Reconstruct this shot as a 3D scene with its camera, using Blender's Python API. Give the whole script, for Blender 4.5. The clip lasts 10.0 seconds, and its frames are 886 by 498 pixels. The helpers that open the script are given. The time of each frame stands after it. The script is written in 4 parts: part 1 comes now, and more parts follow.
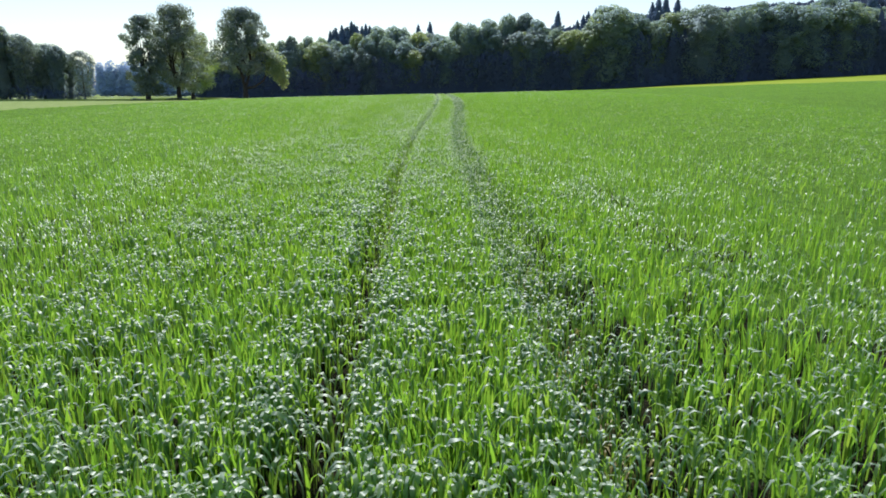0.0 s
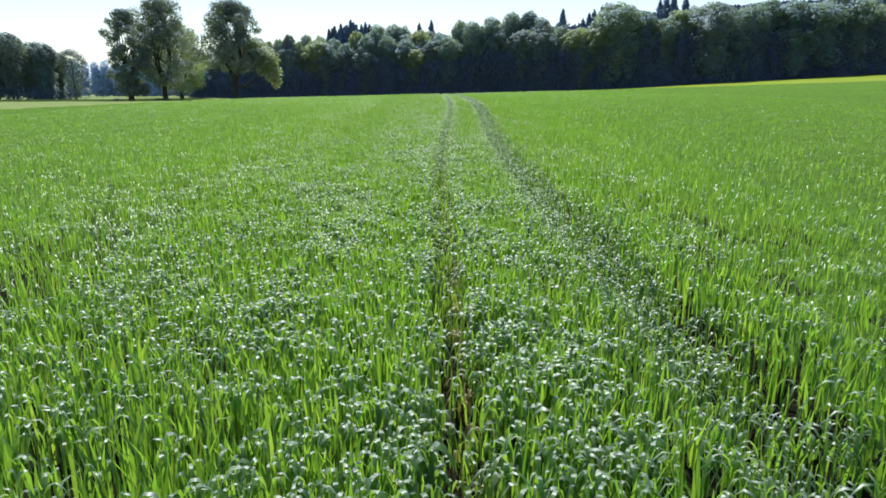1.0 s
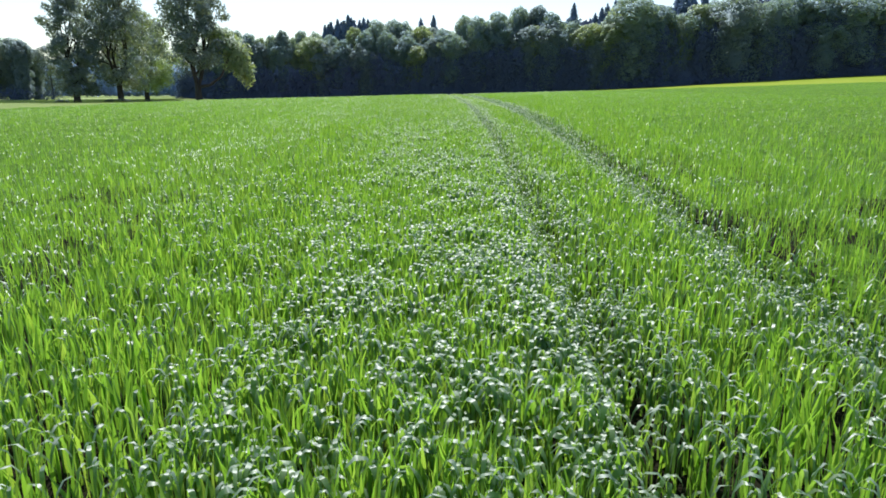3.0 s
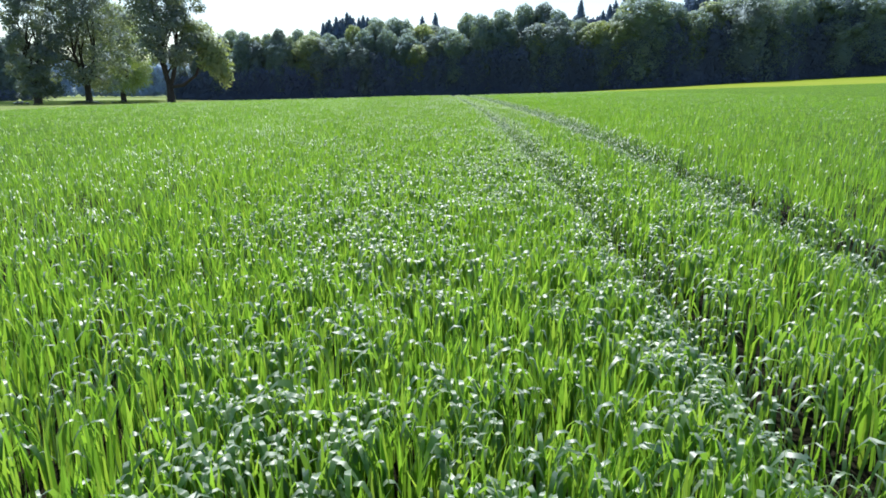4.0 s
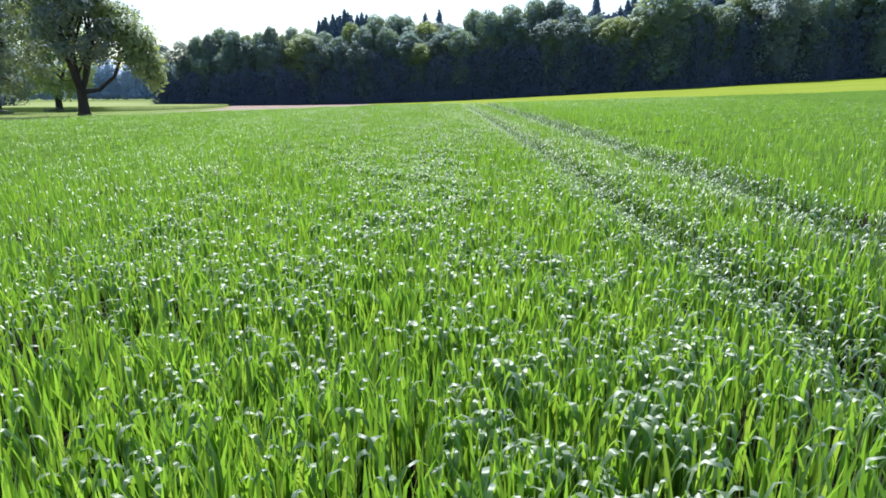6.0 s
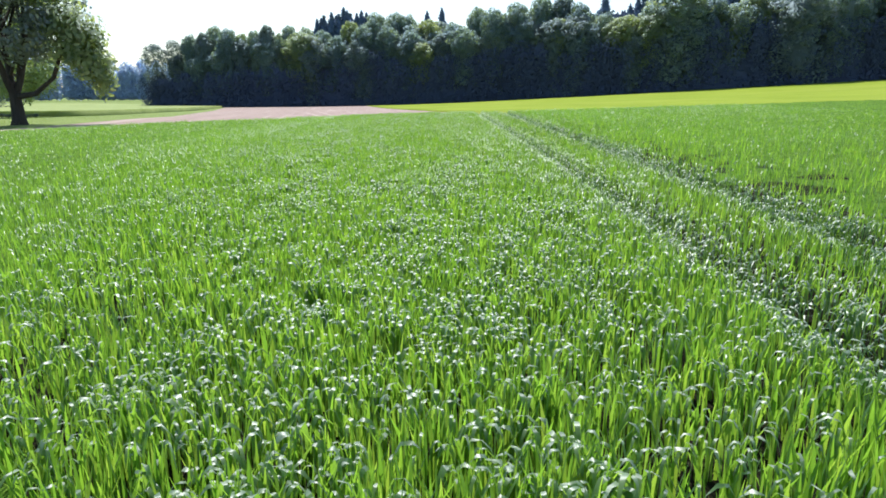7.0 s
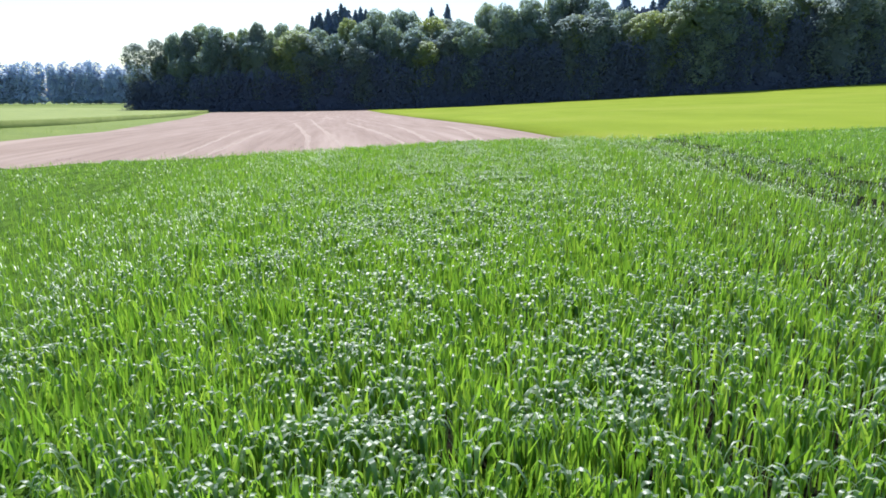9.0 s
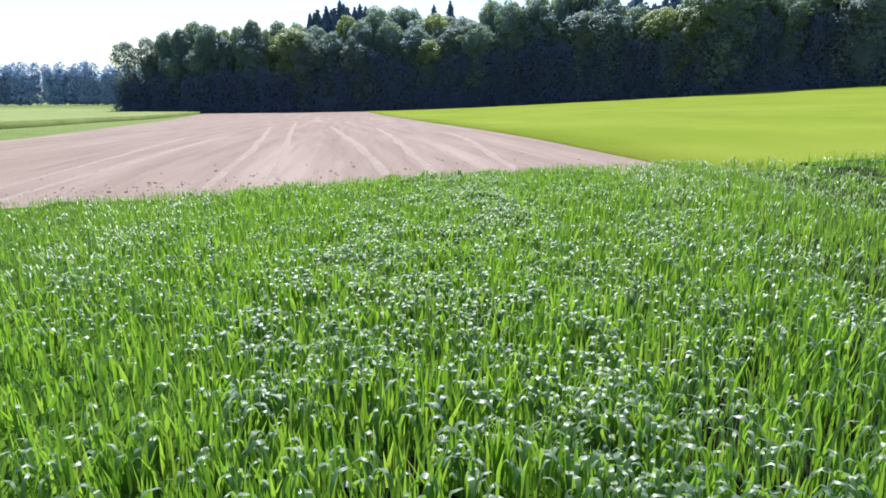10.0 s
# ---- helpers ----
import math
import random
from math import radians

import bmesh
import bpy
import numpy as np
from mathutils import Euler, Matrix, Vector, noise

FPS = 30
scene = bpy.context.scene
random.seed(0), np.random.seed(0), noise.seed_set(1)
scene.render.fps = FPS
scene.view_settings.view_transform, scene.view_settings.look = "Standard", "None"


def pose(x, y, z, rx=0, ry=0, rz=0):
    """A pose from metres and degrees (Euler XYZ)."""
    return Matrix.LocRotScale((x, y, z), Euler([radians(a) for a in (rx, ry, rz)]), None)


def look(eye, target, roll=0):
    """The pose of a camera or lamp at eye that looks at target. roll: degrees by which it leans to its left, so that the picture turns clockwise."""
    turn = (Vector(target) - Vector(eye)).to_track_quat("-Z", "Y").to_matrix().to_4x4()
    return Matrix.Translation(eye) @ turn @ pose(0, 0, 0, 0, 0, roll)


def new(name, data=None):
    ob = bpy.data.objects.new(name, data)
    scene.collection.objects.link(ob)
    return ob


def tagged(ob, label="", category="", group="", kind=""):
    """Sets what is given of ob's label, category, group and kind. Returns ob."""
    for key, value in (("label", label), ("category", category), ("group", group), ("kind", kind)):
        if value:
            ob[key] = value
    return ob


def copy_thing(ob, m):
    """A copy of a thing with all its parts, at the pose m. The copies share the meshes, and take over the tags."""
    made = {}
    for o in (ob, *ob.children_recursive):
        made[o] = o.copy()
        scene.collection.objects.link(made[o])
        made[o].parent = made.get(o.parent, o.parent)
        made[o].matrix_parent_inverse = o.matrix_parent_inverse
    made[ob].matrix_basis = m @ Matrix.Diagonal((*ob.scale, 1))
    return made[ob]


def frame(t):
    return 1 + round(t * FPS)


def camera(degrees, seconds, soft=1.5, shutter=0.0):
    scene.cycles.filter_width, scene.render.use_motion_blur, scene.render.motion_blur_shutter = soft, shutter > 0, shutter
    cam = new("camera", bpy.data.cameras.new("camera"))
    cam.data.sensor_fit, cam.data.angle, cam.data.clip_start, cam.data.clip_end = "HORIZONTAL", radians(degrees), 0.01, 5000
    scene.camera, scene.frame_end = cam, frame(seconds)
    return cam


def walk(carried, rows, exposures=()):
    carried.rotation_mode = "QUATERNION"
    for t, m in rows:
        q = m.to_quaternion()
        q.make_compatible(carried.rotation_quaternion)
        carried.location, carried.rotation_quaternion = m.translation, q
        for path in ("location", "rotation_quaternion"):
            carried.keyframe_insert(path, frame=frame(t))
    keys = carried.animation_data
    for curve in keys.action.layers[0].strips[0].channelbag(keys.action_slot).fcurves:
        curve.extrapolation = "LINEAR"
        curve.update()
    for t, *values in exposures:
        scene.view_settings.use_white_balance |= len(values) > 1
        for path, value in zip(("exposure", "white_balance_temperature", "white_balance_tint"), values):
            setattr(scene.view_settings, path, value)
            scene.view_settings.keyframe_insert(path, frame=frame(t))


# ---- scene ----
# ---------------------------------------------------------------- camera
cam = camera(70.6, 10.0, soft=1.7)
PATH = [
    (0, (-4.265, -0.486, 1.368), (-4.238, 1.452, 0.874), -0.1),
    (0.5, (-4.823, 4.31, 1.339), (-4.796, 6.248, 0.844), -0.1),
    (1, (-5.268, 9.183, 1.308), (-5.24, 11.121, 0.814), -0.1),
    (1.5, (-5.571, 14.193, 1.279), (-5.543, 16.13, 0.785), -0.1),
    (2, (-5.744, 19.376, 1.262), (-5.717, 21.314, 0.767), -0.1),
    (2.5, (-5.842, 24.722, 1.261), (-5.816, 26.66, 0.766), -0.1),
    (4, (-5.925, 41.399, 1.342), (-5.906, 43.337, 0.847), -0.1),
    (4.5, (-5.928, 47.098, 1.371), (-5.913, 49.036, 0.876), -0.2),
    (5, (-5.9, 52.856, 1.449), (-5.888, 54.795, 0.956), -0.2),
    (5.5, (-5.929, 58.619, 1.542), (-5.921, 60.558, 1.05), -0.3),
    (7, (-6.595, 75.545, 2.052), (-6.592, 77.484, 1.562), -0.2),
    (7.5, (-7.245, 81.194, 2.136), (-7.241, 83.133, 1.647), -0.2),
    (8, (-8.43, 86.88, 2.169), (-8.422, 88.82, 1.683), -0.2),
    (8.5, (-9.643, 92.626, 2.209), (-9.632, 94.566, 1.726), -0.2),
    (9, (-10.33, 98.347, 2.228), (-10.319, 100.288, 1.745), -0.3),
    (9.5, (-10.386, 103.942, 2.158), (-10.378, 105.883, 1.676), -0.3),
    (10, (-9.992, 109.415, 2.005), (-9.991, 111.357, 1.525), -0.3),
]
walk(cam, [(t, look(e, g, r)) for t, e, g, r in PATH], [(0, 0.29), (2.5, 0.39), (4, 0.50), (7.5, 0.55), (9, 0.47), (10, 0.46)])

# ---------------------------------------------------------------- light
SUN_UP, SUN_TURN = 57.0, -8.0      # degrees: height, and turn from +y towards +x
world = bpy.data.worlds.new("sky")
scene.world = world
world.use_nodes = True
wn = world.node_tree
sky = wn.nodes.new("ShaderNodeTexSky")
sky.sky_type = "NISHITA"
sky.sun_disc = False
sky.sun_elevation = radians(SUN_UP)
sky.sun_rotation = radians(SUN_TURN)
sky.air_density, sky.dust_density, sky.ozone_density = 1.0, 0.8, 1.6
wn.nodes["Background"].inputs["Strength"].default_value = 0.135
wn.links.new(sky.outputs[0], wn.nodes["Background"].inputs["Color"])

sun_data = bpy.data.lights.new("sun", "SUN")
sun_data.energy = 4.6
sun_data.angle = radians(0.5)
sun_data.color = (1.0, 0.965, 0.93)
sun = new("sun", sun_data)
sa, se = radians(SUN_TURN), radians(SUN_UP)
to_sun = Vector((math.sin(sa) * math.cos(se), math.cos(sa) * math.cos(se), math.sin(se)))
sun.matrix_world = look(to_sun * 60, (0, 0, 0))
scene.view_settings.exposure = 0.45

RNG = np.random.default_rng(7)


# ---------------------------------------------------------------- materials
def material(name):
    m = bpy.data.materials.new(name)
    m.use_nodes = True
    nt = m.node_tree
    nt.nodes.clear()
    out = nt.nodes.new("ShaderNodeOutputMaterial")
    return m, nt, out


def node(nt, kind, **values):
    n = nt.nodes.new(kind)
    for key, value in values.items():
        n.inputs[key.replace("_", " ")].default_value = value
    return n


def noise_tex(nt, scale, detail=4.0, rough=0.6, stretch=None):
    tc = nt.nodes.new("ShaderNodeTexCoord")
    tex = node(nt, "ShaderNodeTexNoise", Scale=scale, Detail=detail, Roughness=rough)
    if stretch:
        mp = nt.nodes.new("ShaderNodeMapping")
        mp.vector_type = "TEXTURE"
        mp.inputs["Scale"].default_value = [1 / f for f in stretch[:3]]
        mp.inputs["Rotation"].default_value = (0, 0, stretch[3] if len(stretch) > 3 else 0)
        nt.links.new(tc.outputs["Object"], mp.inputs[0])
        nt.links.new(mp.outputs[0], tex.inputs["Vector"])
    else:
        nt.links.new(tc.outputs["Object"], tex.inputs["Vector"])
    return tex


def ramp(nt, source, stops):
    r = nt.nodes.new("ShaderNodeValToRGB")
    els = r.color_ramp.elements
    while len(els) < len(stops):
        els.new(0.5)
    for e, (p, c) in zip(els, stops):
        e.position, e.color = p, (*c, 1)
    nt.links.new(source, r.inputs[0])
    return r


def mix_rgb(nt, fac, a, b, mode="MIX"):
    n = nt.nodes.new("ShaderNodeMix")
    n.data_type, n.blend_type = "RGBA", mode
    for value, slot in ((fac, 0), (a, 6), (b, 7)):
        if hasattr(value, "links"):
            nt.links.new(value, n.inputs[slot])
        else:
            n.inputs[slot].default_value = value if slot == 0 else (*value, 1)
    return n.outputs[2]


def leaf_material(name, stops, through_stops, trans, gloss, rough, random_from="island", sheen=(1, 1, 1), patch=0.0, patch_colour=(0.1, 0.1, 0.1), wax_haze=0.02):
    """Thin leaf: diffuse and translucent, with a waxy gloss over it; a blue sheen imitates haze."""
    m, nt, out = material(name)
    geo = nt.nodes.new("ShaderNodeNewGeometry")
    info = nt.nodes.new("ShaderNodeObjectInfo")
    add = node(nt, "ShaderNodeMath")
    add.operation = "MULTIPLY_ADD"
    nt.links.new(geo.outputs["Random Per Island"], add.inputs[0])
    add.inputs[1].default_value = 0.45 if random_from == "both" else 1.0
    if random_from == "both":
        mul = node(nt, "ShaderNodeMath")
        mul.operation = "MULTIPLY"
        nt.links.new(info.outputs["Random"], mul.inputs[0])
        mul.inputs[1].default_value = 0.55
        nt.links.new(mul.outputs[0], add.inputs[2])
    else:
        add.inputs[2].default_value = 0.0
    col = ramp(nt, add.outputs[0], stops).outputs[0]
    thr = ramp(nt, add.outputs[0], through_stops).outputs[0]
    if patch:
        big = noise_tex(nt, patch, 3.0)
        sel = ramp(nt, big.outputs[0], [(0.42, (0, 0, 0)), (0.66, (1, 1, 1))]).outputs[0]
        col = mix_rgb(nt, sel, col, patch_colour, "MULTIPLY")
    dif = node(nt, "ShaderNodeBsdfDiffuse")
    tra = node(nt, "ShaderNodeBsdfTranslucent")
    glo = node(nt, "ShaderNodeBsdfGlossy", Roughness=rough)
    glo.inputs["Color"].default_value = (*sheen, 1)
    nt.links.new(col, dif.inputs["Color"])
    nt.links.new(thr, tra.inputs["Color"])
    m1 = node(nt, "ShaderNodeMixShader", Fac=trans)
    nt.links.new(dif.outputs[0], m1.inputs[1])
    nt.links.new(tra.outputs[0], m1.inputs[2])
    fres = node(nt, "ShaderNodeFresnel", IOR=1.4)
    fm = node(nt, "ShaderNodeMath")
    fm.operation = "MULTIPLY_ADD"
    nt.links.new(fres.outputs[0], fm.inputs[0])
    fm.inputs[1].default_value = gloss
    fm.inputs[2].default_value = gloss * wax_haze
    fm.use_clamp = True
    m2 = node(nt, "ShaderNodeMixShader")
    nt.links.new(fm.outputs[0], m2.inputs[0])
    nt.links.new(m1.outputs[0], m2.inputs[1])
    nt.links.new(glo.outputs[0], m2.inputs[2])
    nt.links.new(m2.outputs[0], out.inputs[0])
    return m


def ground_material(name, stops, scale, bump_scale=30.0, bump=0.3, rough=0.9, stretch=None, second=None):
    m, nt, out = material(name)
    n1 = noise_tex(nt, scale, 6.0, 0.65, stretch)
    col = ramp(nt, n1.outputs[0], stops).outputs[0]
    if second:
        n2 = noise_tex(nt, second[0], 4.0, 0.6, second[3] if len(second) > 3 else None)
        sel = ramp(nt, n2.outputs[0], [(second[1], (0, 0, 0)), (second[1] + 0.2, (1, 1, 1))]).outputs[0]
        col = mix_rgb(nt, sel, col, second[2])
    b = node(nt, "ShaderNodeBsdfPrincipled", Roughness=rough)
    b.inputs["Specular IOR Level"].default_value = 0.25 if rough < 1.0 else 0.08
    nt.links.new(col, b.inputs["Base Color"])
    nb = noise_tex(nt, bump_scale, 5.0, 0.7)
    bp = node(nt, "ShaderNodeBump", Strength=bump, Distance=0.1)
    nt.links.new(nb.outputs[0], bp.inputs["Height"])
    nt.links.new(bp.outputs[0], b.inputs["Normal"])
    nt.links.new(b.outputs[0], out.inputs[0])
    return m


M_BLADE = leaf_material("wheat_leaf",
    [(0.0, (0.040, 0.105, 0.030)), (0.5, (0.066, 0.160, 0.044)), (0.96, (0.095, 0.195, 0.055)), (1.0, (0.22, 0.24, 0.09))],
    [(0.0, (0.185, 0.39, 0.033)), (0.6, (0.30, 0.57, 0.046)), (1.0, (0.41, 0.62, 0.066))], 0.60, 0.10, 0.5, "island", (0.86, 0.96, 1.0))
M_BENT = leaf_material("bent_wheat_leaf",
    [(0.0, (0.055, 0.120, 0.055)), (0.6, (0.090, 0.170, 0.075)), (1.0, (0.15, 0.22, 0.11))],
    [(0.0, (0.24, 0.47, 0.045)), (1.0, (0.36, 0.60, 0.07))], 0.48, 0.115, 0.54, "island", (0.94, 1.0, 0.98))
# darker copy of the bent leaf; the tracks' shade is in its colour
M_TRACK_SHADE = leaf_material("track_shade_leaf",
    [(0.0, (0.036, 0.090, 0.046)), (0.6, (0.062, 0.135, 0.066)), (1.0, (0.12, 0.20, 0.10))],
    [(0.0, (0.15, 0.33, 0.035)), (1.0, (0.27, 0.48, 0.055))], 0.36, 0.11, 0.52, "island", (0.94, 1.0, 0.98))
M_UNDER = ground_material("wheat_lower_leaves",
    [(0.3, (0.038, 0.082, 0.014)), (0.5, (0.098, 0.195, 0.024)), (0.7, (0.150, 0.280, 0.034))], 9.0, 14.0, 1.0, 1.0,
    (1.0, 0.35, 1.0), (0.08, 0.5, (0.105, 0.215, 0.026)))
M_MEADOW = ground_material("meadow_grass",
    [(0.3, (0.115, 0.172, 0.036)), (0.6, (0.175, 0.238, 0.052)), (0.8, (0.26, 0.285, 0.09))], 0.35, 8.0, 0.6)
M_SOIL = ground_material("dry_tilled_soil",
    [(0.3, (0.235, 0.173, 0.148)), (0.55, (0.305, 0.234, 0.203)), (0.8, (0.385, 0.305, 0.268))], 1.4, 3.0, 0.8, 0.95, (1.0, 0.05, 1.0, radians(9.2)), (0.35, 0.56, (0.42, 0.338, 0.298), (1.0, 0.035, 1.0, radians(9.2))))
# near-black colour paints in the shade between plants and in the tracks
M_SHADE_SOIL = ground_material("shade_dark_soil",
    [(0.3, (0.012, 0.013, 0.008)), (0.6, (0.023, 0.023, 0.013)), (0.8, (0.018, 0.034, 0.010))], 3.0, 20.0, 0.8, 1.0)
M_YELLOW = ground_material("yellow_green_crop",
    [(0.3, (0.165, 0.232, 0.018)), (0.6, (0.215, 0.282, 0.030)), (0.8, (0.28, 0.335, 0.050))], 0.10, 5.0, 0.5, 1.0, (1.0, 0.4, 1.0),
    (0.03, 0.48, (0.235, 0.285, 0.040)))
M_BARLEY = ground_material("pale_green_crop",
    [(0.3, (0.17, 0.225, 0.06)), (0.6, (0.25, 0.305, 0.10)), (0.8, (0.34, 0.38, 0.16))], 0.12, 2.0, 1.0, 0.9, None,
    (0.05, 0.5, (0.20, 0.26, 0.085)))
# blue in the leaf colours and gloss imitates haze over the wood
M_LEAF = leaf_material("wood_leaf",
    [(0.0, (0.060, 0.092, 0.078)), (0.5, (0.105, 0.145, 0.098)), (1.0, (0.20, 0.245, 0.13))],
    [(0.0, (0.26, 0.38, 0.15)), (0.6, (0.44, 0.57, 0.20)), (1.0, (0.60, 0.70, 0.26))], 0.50, 0.22, 0.7, "both", (0.60, 0.78, 1.0), wax_haze=0.4)
M_LEAF_AIRY = leaf_material("field_tree_leaf",
    [(0.0, (0.050, 0.070, 0.062)), (0.5, (0.080, 0.104, 0.076)), (1.0, (0.125, 0.150, 0.092))],
    [(0.0, (0.16, 0.23, 0.08)), (0.6, (0.30, 0.38, 0.12)), (1.0, (0.46, 0.52, 0.16))], 0.34, 0.2, 0.7, "both", (0.66, 0.8, 1.0), wax_haze=0.35)
M_LEAF_PALE = leaf_material("pale_tree_leaf",
    [(0.0, (0.095, 0.140, 0.066)), (0.5, (0.15, 0.20, 0.090)), (1.0, (0.23, 0.275, 0.12))],
    [(0.0, (0.28, 0.40, 0.09)), (0.6, (0.46, 0.58, 0.13)), (1.0, (0.60, 0.68, 0.18))], 0.56, 0.2, 0.6, "both", (0.8, 0.92, 1.0), wax_haze=0.2)
# blue gloss on needles and grey leaves imitates the same haze
M_NEEDLE = leaf_material("needles",
    [(0.0, (0.052, 0.080, 0.070)), (1.0, (0.080, 0.115, 0.090))],
    [(0.0, (0.08, 0.14, 0.06)), (1.0, (0.14, 0.22, 0.09))], 0.28, 0.3, 0.85, "both", (0.52, 0.68, 1.0), wax_haze=0.5)
M_LEAF_GREY = leaf_material("grey_green_leaf",
    [(0.0, (0.070, 0.100, 0.080)), (0.5, (0.105, 0.140, 0.105)), (1.0, (0.16, 0.195, 0.13))],
    [(0.0, (0.20, 0.30, 0.14)), (1.0, (0.40, 0.50, 0.24))], 0.46, 0.2, 0.7, "both", (0.7, 0.85, 1.0), wax_haze=0.4)
# the wood's bluish inner shade and haze, painted as a leaf colour
M_WOOD_SHADE = leaf_material("wood_shade_leaf",
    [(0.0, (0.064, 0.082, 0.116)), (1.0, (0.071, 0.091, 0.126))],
    [(0.0, (0.03, 0.05, 0.02)), (1.0, (0.04, 0.06, 0.03))], 0.1, 0.10, 0.95, "island", (0.6, 0.75, 1.0), wax_haze=0.5)
# blue-grey distance haze is painted into these leaf colours
M_HAZY_LEAF = leaf_material("haze_tinted_foliage",
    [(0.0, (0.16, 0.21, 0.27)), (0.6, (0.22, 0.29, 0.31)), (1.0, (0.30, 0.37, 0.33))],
    [(0.0, (0.44, 0.58, 0.72)), (1.0, (0.60, 0.74, 0.78))], 0.6, 0.5, 0.85, "island", (0.70, 0.83, 1.0), 0.05, (0.62, 0.68, 0.74), wax_haze=0.7)
M_BARK = ground_material("bark", [(0.3, (0.026, 0.023, 0.020)), (0.7, (0.070, 0.062, 0.054))], 4.0, 12.0, 0.8, 0.9, (1.0, 1.0, 0.2))


# ---------------------------------------------------------------- mesh helpers
def raw_mesh(name, verts, tris=None, quads=None, mat=None, smooth=False, normals=None):
    """A mesh from arrays of corners, triangles and four-sided faces."""
    me = bpy.data.meshes.new(name)
    verts = np.asarray(verts, np.float32)
    tris = np.zeros((0, 3), np.int32) if tris is None else np.asarray(tris, np.int32)
    quads = np.zeros((0, 4), np.int32) if quads is None else np.asarray(quads, np.int32)
    me.vertices.add(len(verts))
    me.vertices.foreach_set("co", verts.ravel())
    nt3, nq = len(tris), len(quads)
    me.loops.add(nt3 * 3 + nq * 4)
    me.loops.foreach_set("vertex_index", np.concatenate([tris.ravel(), quads.ravel()]).astype(np.int32))
    me.polygons.add(nt3 + nq)
    starts = np.concatenate([np.arange(nt3) * 3, nt3 * 3 + np.arange(nq) * 4]).astype(np.int32)
    me.polygons.foreach_set("loop_start", starts)
    if smooth:
        me.polygons.foreach_set("use_smooth", np.ones(nt3 + nq, bool))
    me.update(calc_edges=True)
    if normals is not None:
        me.normals_split_custom_set_from_vertices(np.asarray(normals, np.float32))
    if mat:
        me.materials.append(mat)
    return me


def grid_quads(nu, nv):
    i = np.arange(nu * nv).reshape(nv, nu)
    return np.stack([i[:-1, :-1], i[:-1, 1:], i[1:, 1:], i[1:, :-1]], -1).reshape(-1, 4)


def smooth_curve(knots):
    """A smooth function through (place, value) knots."""
    ks = np.array(knots, float)
    xs = np.arange(ks[0, 0], ks[-1, 0] + 1, 1.0)
    ys = np.interp(xs, ks[:, 0], ks[:, 1])
    w = np.exp(-0.5 * (np.arange(-12, 13) / 4.0) ** 2)
    ys = np.convolve(np.pad(ys, 12, mode="edge"), w / w.sum(), mode="valid")
    return lambda v: np.interp(v, xs, ys)


# ---------------------------------------------------------------- lie of the land
RISE = smooth_curve([(-200, -0.7), (-5, -0.98), (8, -1.04), (15, -1.06), (22, -0.95), (28, -0.92), (33, -0.84), (43, -0.55), (53, -0.26), (58, -0.2), (65, -0.15), (75, -0.09), (88, -0.02),
                     (96, 0.01), (110, 0.03), (121, 0.03), (140, -0.1), (180, -0.85), (250, -2.05), (345, -3.1), (430, -3.4), (600, -4.9), (900, -5.5)])
LEAN = smooth_curve([(-200, 0.012), (5, 0.014), (60, 0.024), (120, 0.0305), (345, 0.0545), (600, 0.012), (900, 0.0)])


def shoulder(x):
    return ((x + 20) + np.sqrt((x + 20) ** 2 + 1600)) / 2


def land(x, y):
    """Height of the bare ground."""
    x, y = np.asarray(x, float), np.asarray(y, float)
    xc = np.clip(x, -900, 420)
    z = RISE(y) + LEAN(y) * (shoulder(xc) - shoulder(-4.5))
    side = np.clip((x + 60) / 160, 0, 1)
    hill = np.clip(y - 358, 0, 110) * 0.15 * side * side * (3 - 2 * side)
    return z + hill


TRACK = smooth_curve([(-60, -4.85), (2, -4.9), (12, -5.12), (23, -5.15), (31, -4.92), (40, -4.52), (48, -4.2), (55, -4.08), (65, -3.82), (75, -3.78), (88, -3.8), (100, -3.86), (160, -4.0)])
GAUGE = 1.85
EDGE = smooth_curve([(-60, 5), (-42, 25), (-38.5, 60), (-34, 104), (-30, 112.5), (-25.5, 115), (-22.5, 117.5), (-17.3, 120), (-11.9, 121.3), (-8.6, 122.4), (-5.5, 123.6), (0, 124.6), (6.5, 124.8), (40, 125.5), (95, 129), (200, 140)])

# ---------------------------------------------------------------- ground sheet
def spread(lo, hi, fine_lo, fine_hi, step):
    mid = np.arange(fine_lo, fine_hi + step, step)
    a = fine_lo - (np.geomspace(1, fine_lo - lo + 1, 40) - 1)[1:][::-1]
    b = mid[-1] + (np.geomspace(1, hi - mid[-1] + 1, 40) - 1)[1:]
    return np.concatenate([a, mid, b])


gx, gy = spread(-2600, 2600, -150, 250, 5.0), spread(-2000, 3500, -20, 420, 5.0)
GX, GY = np.meshgrid(gx, gy)
ground = new("ground", raw_mesh("ground", np.stack([GX, GY, land(GX, GY) - 0.02], -1).reshape(-1, 3), None, grid_quads(len(gx), len(gy)), M_MEADOW, True))
tagged(ground, "gently rolling farmland with short meadow grass", "ground", kind="structure")


def resample(line, n):
    p = np.array(line, float)
    d = np.concatenate([[0], np.cumsum(np.hypot(*np.diff(p, axis=0).T))])
    u = np.linspace(0, d[-1], n)
    return np.stack([np.interp(u, d, p[:, 0]), np.interp(u, d, p[:, 1])], -1)


